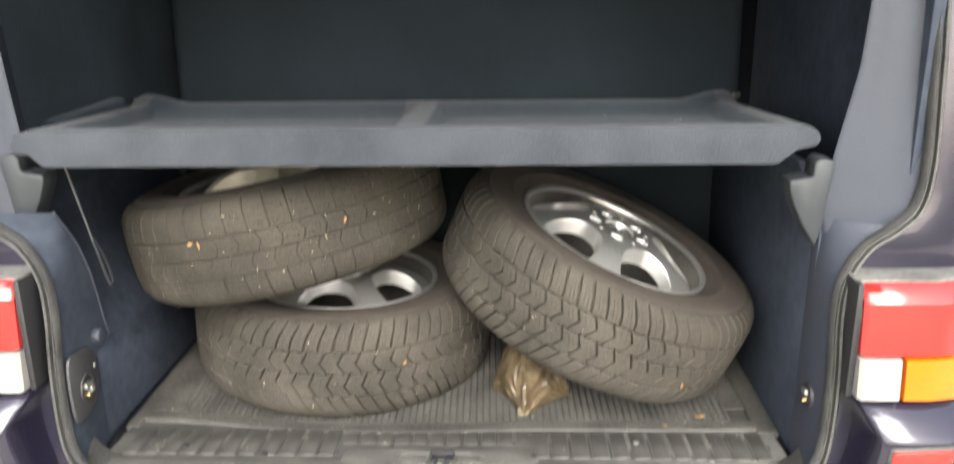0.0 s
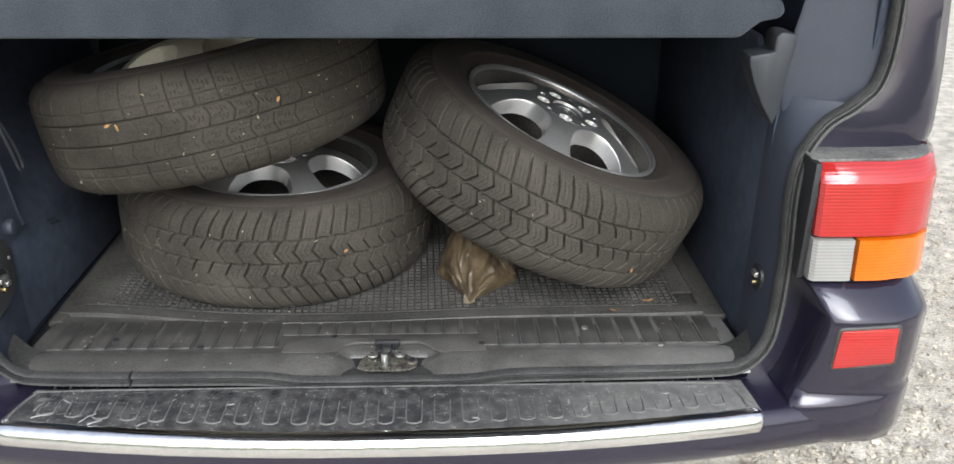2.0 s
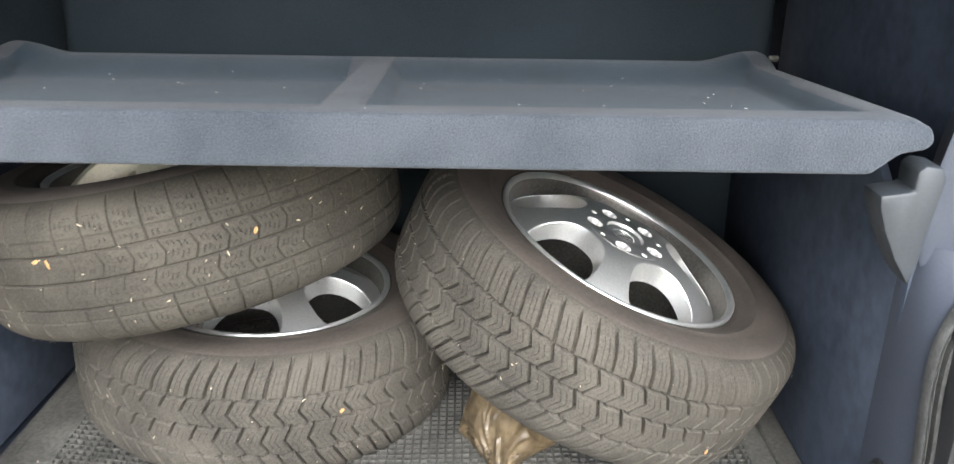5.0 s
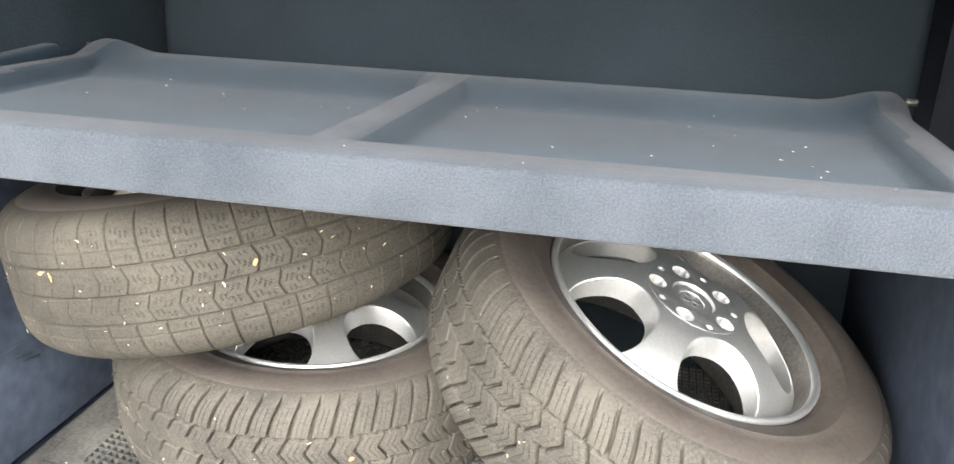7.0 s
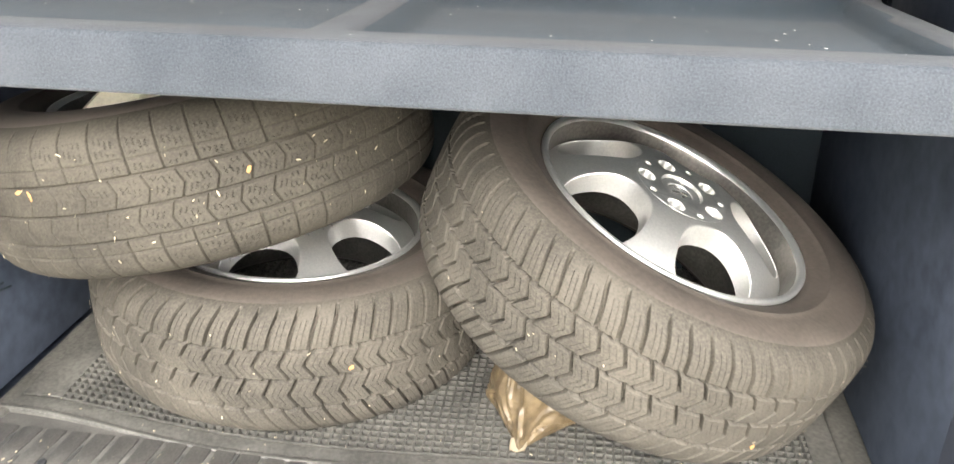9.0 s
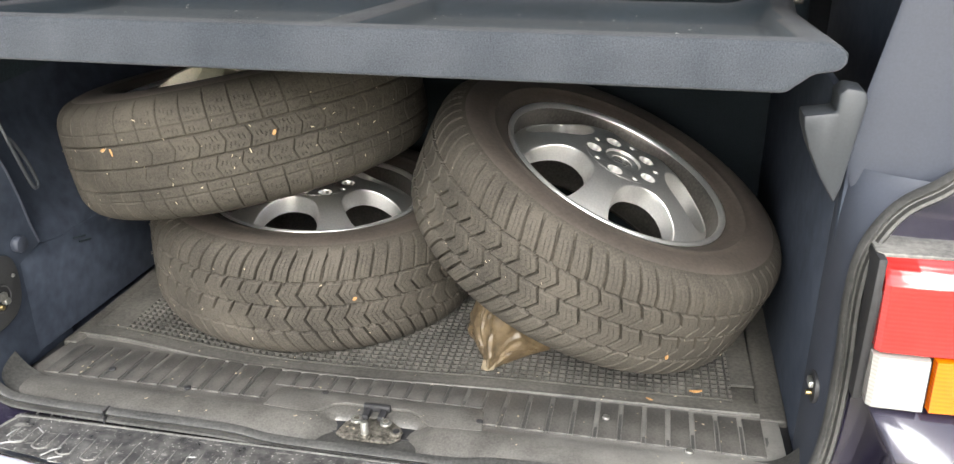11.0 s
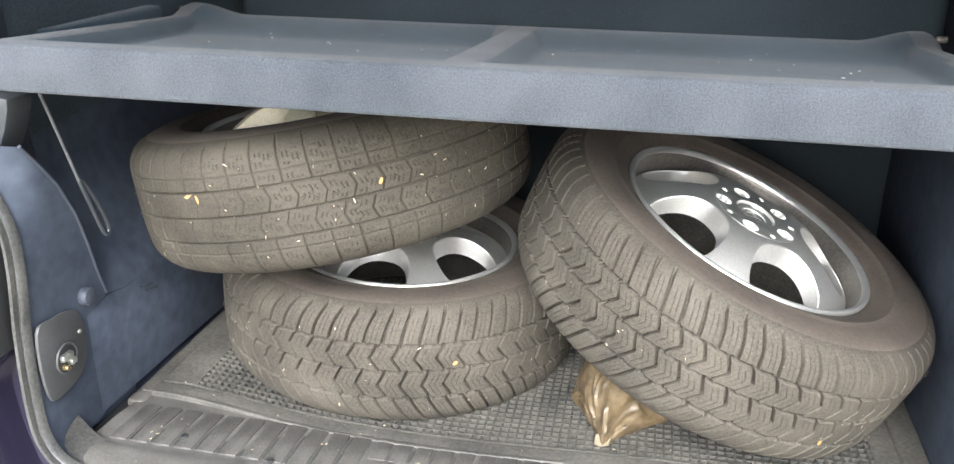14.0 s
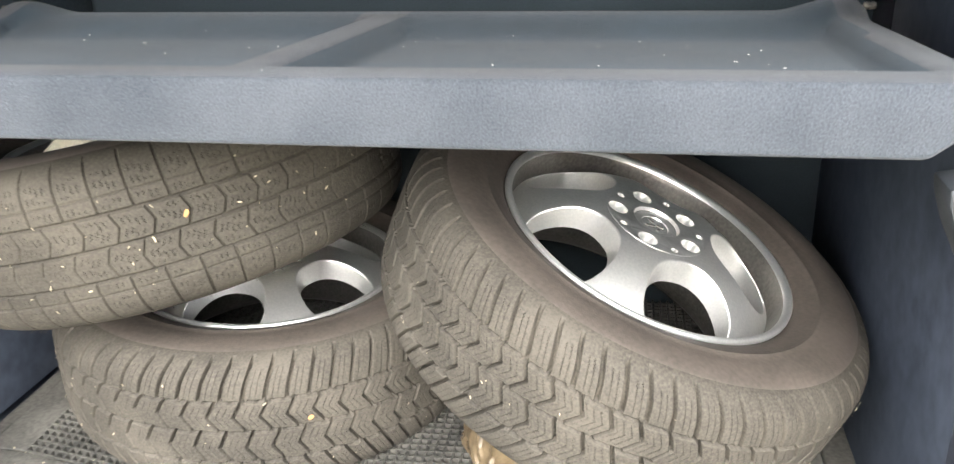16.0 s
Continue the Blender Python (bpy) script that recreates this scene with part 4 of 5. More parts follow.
    for t in np.linspace(0, 1, 40):
        z = 1.0 + 0.75 * t
        xi = np.interp(z, [a[2] for a in inner], [a[0] for a in inner])
        yi = np.interp(z, [a[2] for a in inner], [a[1] for a in inner])
        zo = z + 0.045 * max(0, 1 - t * 6)
        xo = np.interp(zo, [a for a, b in ez], [b for a, b in ez]) - 0.004
        row = [(s * (xi + 0.05), yi + 0.11, z), (s * (xi + 0.003), yi + 0.012, z), (s * xi, yi + 0.004, z), (s * (xi + 0.006), yi, z)]
        for q in (0.25, 0.5, 0.75, 0.9, 1.0):
            row.append((s * (xi + 0.006 + (xo - xi - 0.006) * q), yi + (lean(zo) + 0.004 - yi) * q + 0.012 * math.sin(math.pi * q), z + (zo - z) * q))
        rows.append(row)
    v, f = grid(np.array(rows))
    part("pillar_trim", fast_mesh("pillar_trim", v, f), M["plastic"], van, "smooth grey-blue plastic pillar trim", 60)
    # shelf bracket
    br = [(0.576, 1.121), (0.578, 1.106), (0.588, 1.078), (0.606, 1.042), (0.628, 1.008), (0.634, 1.030), (0.641, 1.09), (0.648, 1.142), (0.643, 1.155), (0.622, 1.158),
          (0.613, 1.150), (0.614, 1.127), (0.602, 1.125)]
    if s < 0:
        br = [(x + 0.085, z + 0.010) for x, z in br]
    part("shelf_bracket", prism_bm([(s * x, z) for x, z in br], 0.05, pose(0, 0.034, 0), 0.004, 2), M["bracket"], van, "grey plastic parcel-shelf bracket")


for side in (1, -1):
    side_interior(side)
dome = [(0.6485, 0.768), (0.6500, 0.780), (0.6560, 0.796), (0.668, 0.815), (0.688, 0.845), (0.714, 0.885), (0.738, 0.930), (0.755, 0.980), (0.764, 1.04)]
dome = smooth_path([(a, b, 0) for a, b in dome], 4)
P = np.array([[(-p.x - 0.010 * (1 - q) * (p.y - 0.77), 0.135 + 0.70 * q, p.y + 0.012 * math.sin(3 * q)) for p in dome] for q in np.linspace(0, 1, 24)])
v, f = grid(P)
part("arch_shoulder", fast_mesh("arch_shoulder", v, f), M["carpet"], van, "rounded navy trim over the wheel arch", 60)
rest = box_bm((0.034, 0.31, 0.026), (-0.752, 0.395, 1.174), 0.007, 3)
part("shelf_rest", rest, M["felt"], van, "felt-covered ledge beside the shelf")

part("seat_back", box_bm((1.44, 0.09, 1.20), (-0.02, 0.90, 1.14), 0.03, 4, turn=Matrix.Rotation(radians(-4), 4, "X")), M["seat"], van, "dark slate cloth seat back")
part("roof", box_bm((1.80, 3.3, 0.05), (0, 1.6, 1.92), 0.02), M["paint"], van)
part("front_bulkhead", box_bm((1.80, 0.04, 1.6), (0, 3.2, 1.15), 0.01), M["seat"], van)
part("tailgate", box_bm((1.55, 1.15, 0.06), (0, -0.50, 2.06), 0.025, 3, turn=Matrix.Rotation(radians(-12), 4, "X")), M["paint"], van, "raised violet tailgate")


# ---- rubber mat ----
def build_mat():
    top = 0.592
    mat_ob = thing("rubber_mat", "dusty black rubber boot mat with a square waffle grid", "mat", pose(-0.006, 0, 0))

    def front(x):
        return 0.163 + 0.042 * math.exp(-((x + 0.62) / 0.22) ** 2) - 0.012 * math.exp(-(x / 0.35) ** 2) + 0.004 * math.sin(9 * x)
    xs = np.linspace(-0.624, 0.612, 90)
    P = []
    for x in xs:
        y0 = front(x)
        row = [(x, y0 - 0.002, top - 0.008), (x, y0, top - 0.002), (x, y0 + 0.004, top), (x, y0 + 0.034, top), (x, y0 + 0.0365, top - 0.0105)]
        row += [(x, y, top - 0.011) for y in np.linspace(y0 + 0.06, 0.84, 10)]
        P.append(row)
    v, f = grid(np.array(P))
    part("mat_sheet", fast_mesh("mat_sheet", v, f), M["matr"], mat_ob, smooth=40)
    for s in (-1, 1):
        wd = 0.040 if s > 0 else 0.080
        part("mat_border", box_bm((wd, 0.62, 0.006), (s * ((0.612 if s > 0 else 0.624) - wd / 2), 0.555, top - 0.0032), 0.002, 2), M["matr"], mat_ob)
    bead = [Vector((x, front(x) + 0.004, top - 0.0004)) for x in np.linspace(-0.622, 0.610, 60)]
    part("mat_bead", sweep_bm(bead, round_profile(0.0042, 8, 0.7), Vector((0, 0, 1))), M["matr"], mat_ob, "rounded raised front edge")
    verts, faces = [], []

    def bar(x0, x1, y0, y1, z0, z1):
        o = len(verts)
        c = 0.0008
        verts.extend([(x0, y0, z0), (x1, y0, z0), (x1, y1, z0), (x0, y1, z0), (x0 + c, y0 + c, z1), (x1 - c, y0 + c, z1), (x1 - c, y1 - c, z1), (x0 + c, y1 - c, z1)])
        faces.extend([(o + 4, o + 5, o + 6, o + 7), (o, o + 1, o + 5, o + 4), (o + 1, o + 2, o + 6, o + 5), (o + 2, o + 3, o + 7, o + 6), (o + 3, o, o + 4, o + 7)])
    step = 0.0135
    cols = np.linspace(-0.545, 0.572, 41)
    for k in range(48):
        for xa, xb in zip(cols, cols[1:]):
            ya, yb = front(xa) + 0.038 + k * step, front(xb) + 0.038 + k * step
            if max(ya, yb) > 0.81:
                continue
            o = len(verts)
            for z, c in ((top - 0.0115, 0.0), (top, 0.0008)):
                verts.extend([(xa, ya + c, z), (xb, yb + c, z), (xb, yb + 0.0052 - c, z), (xa, ya + 0.0052 - c, z)])
            faces.extend([(o + 4, o + 5, o + 6, o + 7), (o, o + 1, o + 5, o + 4), (o + 2, o + 3, o + 7, o + 6)])
    x = -0.545
    while x < 0.57:
        y0 = front(x) + 0.038
        bar(x, x + 0.0052, y0, 0.82, top - 0.0115, top - 0.0004)
        x += step
    ob = part("waffle_grid", mesh_of("waffle_grid", verts, faces), M["matr"], mat_ob, smooth=None)
    tagged(ob, kind="stuff")


build_mat()


# ---- parcel shelf ----
def build_shelf():
    shelf = thing("parcel_shelf", "slate-grey felt-covered parcel shelf with two shallow trays", "shelf", pose(0, 0, 0))
    nx, ny = 150, 90
    ys = np.concatenate([np.linspace(0.028, 0.11, 30), np.linspace(0.115, 0.72, ny - 30)])
    P = np.zeros((nx, ny, 3))

    def step_up(v, a, b):
        t = np.clip((v - a) / (b - a), 0, 1)
        return t * t * (3 - 2 * t)
    for j, y in enumerate(ys):
        t = (y + 0.03) / 0.75
        xl, xr = -0.672 - 0.078 * t, 0.612 + 0.046 * t
        x = np.linspace(xl, xr, nx)
        base = 1.2175 - 0.064 * t
        edge_l, edge_r = x - xl, xr - x
        d = np.minimum(np.minimum(step_up(edge_l, 0.048, 0.074), step_up(edge_r, 0.048, 0.074)), np.minimum(step_up(y, 0.084, 0.094), 1 - step_up(y, 0.53, 0.68)))
        rib = step_up(np.abs(x - (-0.050 - 0.012 * t)) + np.where(x < -0.050 - 0.012 * t, 0.012, 0), 0.026, 0.056)
        z = base - 0.027 * np.minimum(d, rib)
        nub = (1 - step_up(np.minimum(edge_l, edge_r), 0.03, 0.13)) * step_up(y, 0.60, 0.70)
        z = z + 0.020 * nub
        z = z - 0.0012 * (1 - step_up(y, 0.028, 0.034)) - 0.012 * (1 - step_up(np.minimum(edge_l, edge_r), 0, 0.02)) ** 2
        P[:, j] = np.stack([x, np.full(nx, y), z], -1)
    low = P.copy()
    low[:, :, 2] -= 0.012
    v1, f1 = grid(P)
    v2, f2 = grid(low)
    n = len(v1)
    rim = []
    idx = np.arange(nx * ny).reshape(nx, ny)
    line = list(idx[:, 0]) + list(idx[-1, 1:]) + list(idx[-2::-1, -1]) + list(idx[0, -2:0:-1])
    for a, b in zip(line, line[1:] + line[:1]):
        rim.append((a, b, b + n, a + n))
    me = fast_mesh("tray", np.concatenate([v1, v2]), np.concatenate([f1, f2[:, ::-1] + n, np.array(rim)]))
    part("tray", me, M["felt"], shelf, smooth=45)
    me.materials.append(M["lit_felt"])
    # marks the raised parts for the lighter tone; recesses keep the shaded one
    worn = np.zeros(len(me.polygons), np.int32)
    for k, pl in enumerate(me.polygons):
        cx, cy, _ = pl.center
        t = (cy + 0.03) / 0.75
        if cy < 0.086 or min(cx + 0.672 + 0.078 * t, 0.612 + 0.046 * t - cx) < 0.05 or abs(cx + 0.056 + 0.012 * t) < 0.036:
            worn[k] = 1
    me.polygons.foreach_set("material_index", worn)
    out = [(-0.630, 1.156), (0.546, 1.154), (0.576, 1.178), (0.604, 1.183), (0.612, 1.193), (0.606, 1.208), (0.585, 1.2165), (-0.645, 1.2165), (-0.672, 1.209), (-0.682, 1.190), (-0.676, 1.179), (-0.650, 1.177)]
    part("front_lip", prism_bm(out, 0.030, pose(0, 0.004, 0), 0.006, 4), M["lit_felt"], shelf, "felt front edge, its light painted in")
    for x in (-0.755, 0.664):
        part("hinge_pin", cylinder_bm(0.0055, 0.018, (x, 0.690, 1.165), 14, 0.002, Matrix.Rotation(radians(90), 4, "Y")), M["dirty_steel"], shelf, "small metal hinge pin")
    return shelf


build_shelf()


# ---- wheels ----
R = 0.325
AROUND = 2 * math.pi * R


def tread_height(u, v, kind):
    """Depth of the tread's grooves below its blocks (0 on a block, up to 1), the phase within a block and room for fine cuts, for metres around and across."""
    def dip(d, w):
        t = np.clip((np.abs(d) - w * 0.5) / 0.0007, 0, 1)
        return 1 - t * t * (3 - 2 * t)
    flat = kind == "winter_flat"
    if kind != "worn":
        u = u if flat else AROUND - u
        p = AROUND / np.where(np.abs(v) < 0.0445, 60, 73)
        lines = ((-0.0445, 0.0034), (0.0, 0.0034), (0.0445, 0.0042))
        band_up = (v >= 0) & (v < 0.0445)
        band_lo = (v < 0) & (v > -0.0445)
        # arrow-shaped blocks

        def arrow(w):
            return np.where(w > 0, -w * 0.52, w * 0.72)
        chev = np.where(band_up, arrow(v - 0.0222), np.where(band_lo, arrow(v + 0.0222), 0))
        slant = np.where(v >= 0.0445, (v - 0.0445) * (-0.28 if flat else -0.28) + 0.0012 * np.sin((v - 0.0445) * 75), np.where(v <= -0.0445, (v + 0.0445) * 0.62, 0))
        ph = np.where(band_up, 0.35, np.where(band_lo, 0.0, np.where(v > 0, 0.1, 0.55)))
        q = (u + chev + slant) / p + ph
        d = (q - np.floor(q) - 0.5) * p
        saw = (u / p + 0.35) % 1.0
        jog = 0.0026 * (saw - 0.5)
        grooves = np.maximum.reduce([dip(v - c + jog, w) for c, w in lines])
        h = np.maximum(grooves, dip(d, np.where(v > 0.0445, 0.0042, 0.0036)))
        gap = np.minimum.reduce([np.abs(v - c) for c, w in lines])
        room = np.clip((gap - 0.0050) / 0.002, 0, 1) * np.clip((np.abs(d) - 0.0050) / 0.001, 0, 1) * np.clip((0.090 - np.abs(v)) / 0.004, 0, 1)
        return h, q + 0.5, room
    p = AROUND / 52
    lines = ((-0.040, 0.0026), (-0.003, 0.0026), (0.034, 0.0026))
    thin = ((0.054, 0.0010), (-0.057, 0.0010))
    grooves = np.maximum(np.maximum.reduce([dip(v - c, w) for c, w in lines]), 0.5 * np.maximum.reduce([dip(v - c, w) for c, w in thin]))
    band = (v > -0.040).astype(float) + (v > -0.003) + (v > 0.034)
    inner = (band == 1) | (band == 2)
    mid = np.where(band == 1, -0.0215, 0.0155)
    wav = np.where(inner, 0.40 * np.abs(v - mid) * np.where(band == 1, -1, 1), 0.06 * v)
    q = (u + wav) / p + band * 0.37
    d = (q - np.floor(q) - 0.5) * p
    # the tread is worn through in places
    worn = np.clip(0.80 + 0.35 * np.sin(u * 3.1 + 0.9) + 0.25 * np.sin(u * 11 + v * 30), 0.3, 1)
    lat = dip(d, np.where(inner, 0.0017, 0.0022)) * np.where(inner, 0.80 * worn, 0.70)
    gap = np.minimum.reduce([np.abs(v - c) for c, w in lines + thin])
    room = np.clip((gap - 0.0045) / 0.002, 0, 1) * np.clip((np.abs(d) - 0.006) / 0.001, 0, 1) * np.clip((0.082 - np.abs(v)) / 0.004, 0, 1)
    # cuts survive only in dashes
    room = room * np.clip((np.sin(v * 420.0 + np.floor(q) * 2.1) + 0.35) * 3, 0, 1) * np.clip(worn * 1.6 - 0.25, 0, 1)
    return np.maximum(grooves, lat), q + 0.5, room


def build_tyre(kind, spin):
    """Tread as real relief on the crown, and the two sidewalls."""
    depth = 0.0060 if kind == "worn" else 0.0115
    nv = 200
    # finest on the side turned to the open tailgate
    face = AROUND * ((-90 - spin) / 360 % 1.0)
    u = face + np.concatenate([np.linspace(-0.228, 0.228, 1560), np.linspace(0.228, 0.772, 340)[1:-1]]) * AROUND
    u = np.sort(u % AROUND)
    # outline of the crown and shoulder, by the length along it
    crv = [(0.0, R), (0.030, R - 0.0004), (0.055, R - 0.0018), (0.068, R - 0.0042), (0.078, R - 0.0085), (0.0865, R - 0.0150), (0.0925, R - 0.0225), (0.0962, R - 0.0300), (0.0985, R - 0.0370)]
    crv = smooth_path([(a_, r_, 0) for a_, r_ in crv], 8)
    ca, cr = np.array([p.x for p in crv]), np.array([p.y for p in crv])
    cl = np.concatenate([[0], np.cumsum(np.hypot(np.diff(ca), np.diff(cr)))])
    v = np.linspace(-cl[-1], cl[-1], nv)
    U, V = np.meshgrid(u, v, indexing="ij")
    h, phase, room = tread_height(U, V, kind)
    a = np.abs(V)
    fade = np.clip((cl[-1] - 0.006 - a) / 0.014, 0, 1)
    crown, ax = np.interp(a, cl, cr), np.sign(V) * np.interp(a, cl, ca)
    slope = np.gradient(np.interp(v, np.concatenate([-cl[:0:-1], cl]), np.concatenate([cr[:0:-1], cr])), v)
    tilt = np.interp(a, v, np.abs(slope))
    rad = crown - depth * h * fade * np.sqrt(np.maximum(0, 1 - tilt ** 2))
    ax = ax - np.sign(V) * depth * h * fade * tilt
    low = 1.0 if kind == "worn" else 1.085
    ax = np.where(ax < 0, ax * low, ax)
    th = U / R
    P = np.stack([np.cos(th) * rad, np.sin(th) * rad, ax], -1)
    verts, quads = grid(P, True, False)
    me = fast_mesh("tread", verts, quads)
    uvl = me.uv_layers.new(name="tread")
    li = quads.ravel()
    uu = phase.ravel()[li].copy().reshape(-1, 4)
    uu = uu - np.floor(uu.min(1))[:, None]
    uu = uu[:, :1] + (uu - uu[:, :1] + 0.5) % 1.0 - 0.5
    uvl.data.foreach_set("uv", np.stack([uu.ravel(), V.ravel()[li]], -1).astype(np.float32).ravel())
    att = me.attributes.new("block", "FLOAT", "POINT")
    # cuts fill the block's middle, not its edges
    att.data.foreach_set("value", room.ravel().astype(np.float32))
    prof = [(R - 0.0355, 0.0977), (0.2870, 0.0990), (0.275, 0.1012), (0.262, 0.1020), (0.250, 0.1012),
            (0.238, 0.0988), (0.2365, 0.0995), (0.2345, 0.0993), (0.2335, 0.0980), (0.224, 0.0945), (0.2145, 0.0895), (0.2085, 0.0862), (0.2065, 0.0800), (0.200, 0.074), (0.196, 0.06)]
    if kind == "worn":
        prof = [(r, z + 0.003 * math.sin(math.pi * min(1, max(0, (r - 0.205) / 0.080))) ) for r, z in prof]
    sv, sf = lathe(prof, 160)
    lv = sv.copy()
    lv[:, 2] *= -low
    side = fast_mesh("sidewall", np.concatenate([sv, lv]), np.concatenate([sf, sf[:, ::-1] + len(sv)]))
    return me, side


def dish(r):
    """Height of the rim's face: a flat hub standing proud, and spokes that slope down to the barrel."""
    return float(np.interp(r, [0.0, 0.060, 0.072, 0.084, 0.096, 0.108, 0.120, 0.132, 0.144, 0.156, 0.168, 0.180, 0.193], [0.1050, 0.1050, 0.1045, 0.1033, 0.1012, 0.0982, 0.0940, 0.0885, 0.0818, 0.0740, 0.0650, 0.0555, 0.0450]))


def rim_meshes():
    """Alloy rim: turned barrel and a five-spoked dished face with bolt holes."""
    barrel_prof = [(0.1985, 0.0720), (0.2030, 0.0775), (0.2050, 0.0825), (0.2046, 0.0868), (0.2020, 0.0886), (0.1990, 0.0880), (0.1960, 0.0860), (0.1940, 0.0810), (0.1925, 0.0740), (0.1905, 0.0600),
                   (0.1870, 0.0400), (0.1840, 0.0100), (0.1830, -0.0200), (0.1850, -0.0600), (0.1920, -0.0790), (0.2000, -0.0870), (0.2046, -0.0868), (0.2050, -0.0825), (0.1985, -0.0720), (0.1900, -0.03), (0.190, 0.0), (0.194, 0.05)]
    bv, bf = lathe(barrel_prof, 128, True)
    barrel = fast_mesh("barrel", bv, bf)
    # five sectors, each wrapped round its window: thick wall, rounded edge, spoke face
    bm = bmesh.new()
    mid_r, r_in, r_out = 0.137, 0.0705, 0.1925
    half = math.pi / 5
    side_x = half * mid_r
    corner = [math.atan2(r - mid_r, sx) for r in (r_in, r_out) for sx in (side_x, -side_x)]
    turns = sorted(set([round(c, 6) for c in corner] + [round(2 * math.pi * k / 72 - math.pi, 6) for k in range(72)]))
    for s in range(5):
        a0 = 2 * math.pi * (s + 0.5) / 5
        rows = []
        for t in turns:
            c, si = math.cos(t), math.sin(t)
            e = 2 / (2.7 if si > 0 else 2.5)
            wx = abs(c) ** e * math.copysign(1, c)
            wy = abs(si) ** e * math.copysign(1, si)
            # window outline and the border of the sector on the same ray
            win = Vector((wx * 0.0590 * (1 - 0.02 * wy), wy * (0.0470 if wy > 0 else 0.0560) - (0.003 * wx * wx if wy > 0 else 0)))
            far = min(abs(side_x / c) if abs(c) > 1e-9 else 9, abs(((r_out if si > 0 else r_in) - mid_r) / si) if abs(si) > 1e-9 else 9)
            border = Vector((c * far, si * far))
            gap = (border - win).length
            soft = min(0.0028, gap * 0.3)
            out = (border - win).normalized()
            ring = [(win * 0.94, -0.031), (win * 0.975, -0.018), (win, -soft)]
            for k in range(1, 6):
                q = k / 5 * math.pi / 2
                ring.append((win + out * soft * (1 - math.cos(q)), -soft * (1 - math.sin(q))))
            edge = win + out * soft
            ring += [(edge.lerp(border, k / 5), 0.0) for k in range(1, 6)]
            row = []
            for p, dz in [(border, -0.034)] + ring:
                r, ang = mid_r + p.y, a0 + p.x / mid_r
                row.append(bm.verts.new((r * math.cos(ang), r * math.sin(ang), dish(r) + dz)))
            rows.append(row)
        for p, q in zip(rows, rows[1:] + rows[:1]):
            for k in range(len(p) - 1):
                fc = bm.faces.new([p[k], q[k], q[k + 1], p[k + 1]])
                fc.material_index = 1 if k < 4 else 0
    bmesh.ops.remove_doubles(bm, verts=bm.verts, dist=0.0003)
    bmesh.ops.recalc_face_normals(bm, faces=bm.faces)
    # hub with its bolt holes
    hub = bmesh.new()
    prism_at(hub, [((r_in + 0.0003) * math.cos(t), (r_in + 0.0003) * math.sin(t)) for t in np.linspace(0, 2 * math.pi, 120, endpoint=False)], dish(0) - 0.034, dish(0))
    holes = bmesh.new()
    for s in range(5):
        a = 2 * math.pi * s / 5
        prism_at(holes, [(0.055 * math.cos(a) + 0.0132 * math.cos(t), 0.055 * math.sin(a) + 0.0132 * math.sin(t)) for t in np.linspace(0, 2 * math.pi, 28, endpoint=False)], dish(0) - 0.024, 0.13)
        a = 2 * math.pi * (s + 0.5) / 5
        prism_at(holes, [(0.061 * math.cos(a) + 0.0046 * math.cos(t), 0.061 * math.sin(a) + 0.0046 * math.sin(t)) for t in np.linspace(0, 2 * math.pi, 16, endpoint=False)], dish(0) - 0.012, 0.13)
    prism_at(holes, [(0.0325 * math.cos(t), 0.0325 * math.sin(t)) for t in np.linspace(0, 2 * math.pi, 40, endpoint=False)], dish(0) - 0.0085, 0.13)
    hub_me, hole_me, web_me = (bpy.data.meshes.new(k) for k in ("hub", "holes", "rim_face"))
    for src, dst in ((hub, hub_me), (holes, hole_me)):
        src.to_mesh(dst)
        src.free()
    disc, drill = new("disc_tmp", hub_me), new("drill_tmp", hole_me)
    mod = disc.modifiers.new("drill", "BOOLEAN")
    mod.operation, mod.object, mod.solver = "DIFFERENCE", drill, "EXACT"
    bev = disc.modifiers.new("soft", "BEVEL")
    bev.width, bev.segments, bev.limit_method, bev.angle_limit = 0.0009, 2, "ANGLE", radians(40)
    deps = bpy.context.evaluated_depsgraph_get()
    drilled = bpy.data.meshes.new_from_object(disc.evaluated_get(deps))
    first = len(bm.faces)
    bm.from_mesh(drilled)
    bm.faces.ensure_lookup_table()
    for fc in bm.faces[first:]:
        c = fc.calc_center_median()
        fc.material_index = 1 if c.z < dish(0) - 0.0006 and c.xy.length > 0.034 else 0
    bm.to_mesh(web_me)
    bm.free()
    bpy.data.meshes.remove(drilled)
    for o in (disc, drill):
        bpy.data.objects.remove(o)
    return barrel, web_me


def prism_at(bm, pts, z0, z1):
    lo = [bm.verts.new((x, y, z0)) for x, y in pts]
    hi = [bm.verts.new((x, y, z1)) for x, y in pts]
    n = len(pts)
    bm.faces.new(lo[::-1])
    bm.faces.new(hi)
    for k in range(n):
        bm.faces.new([lo[k], lo[(k + 1) % n], hi[(k + 1) % n], hi[k]])


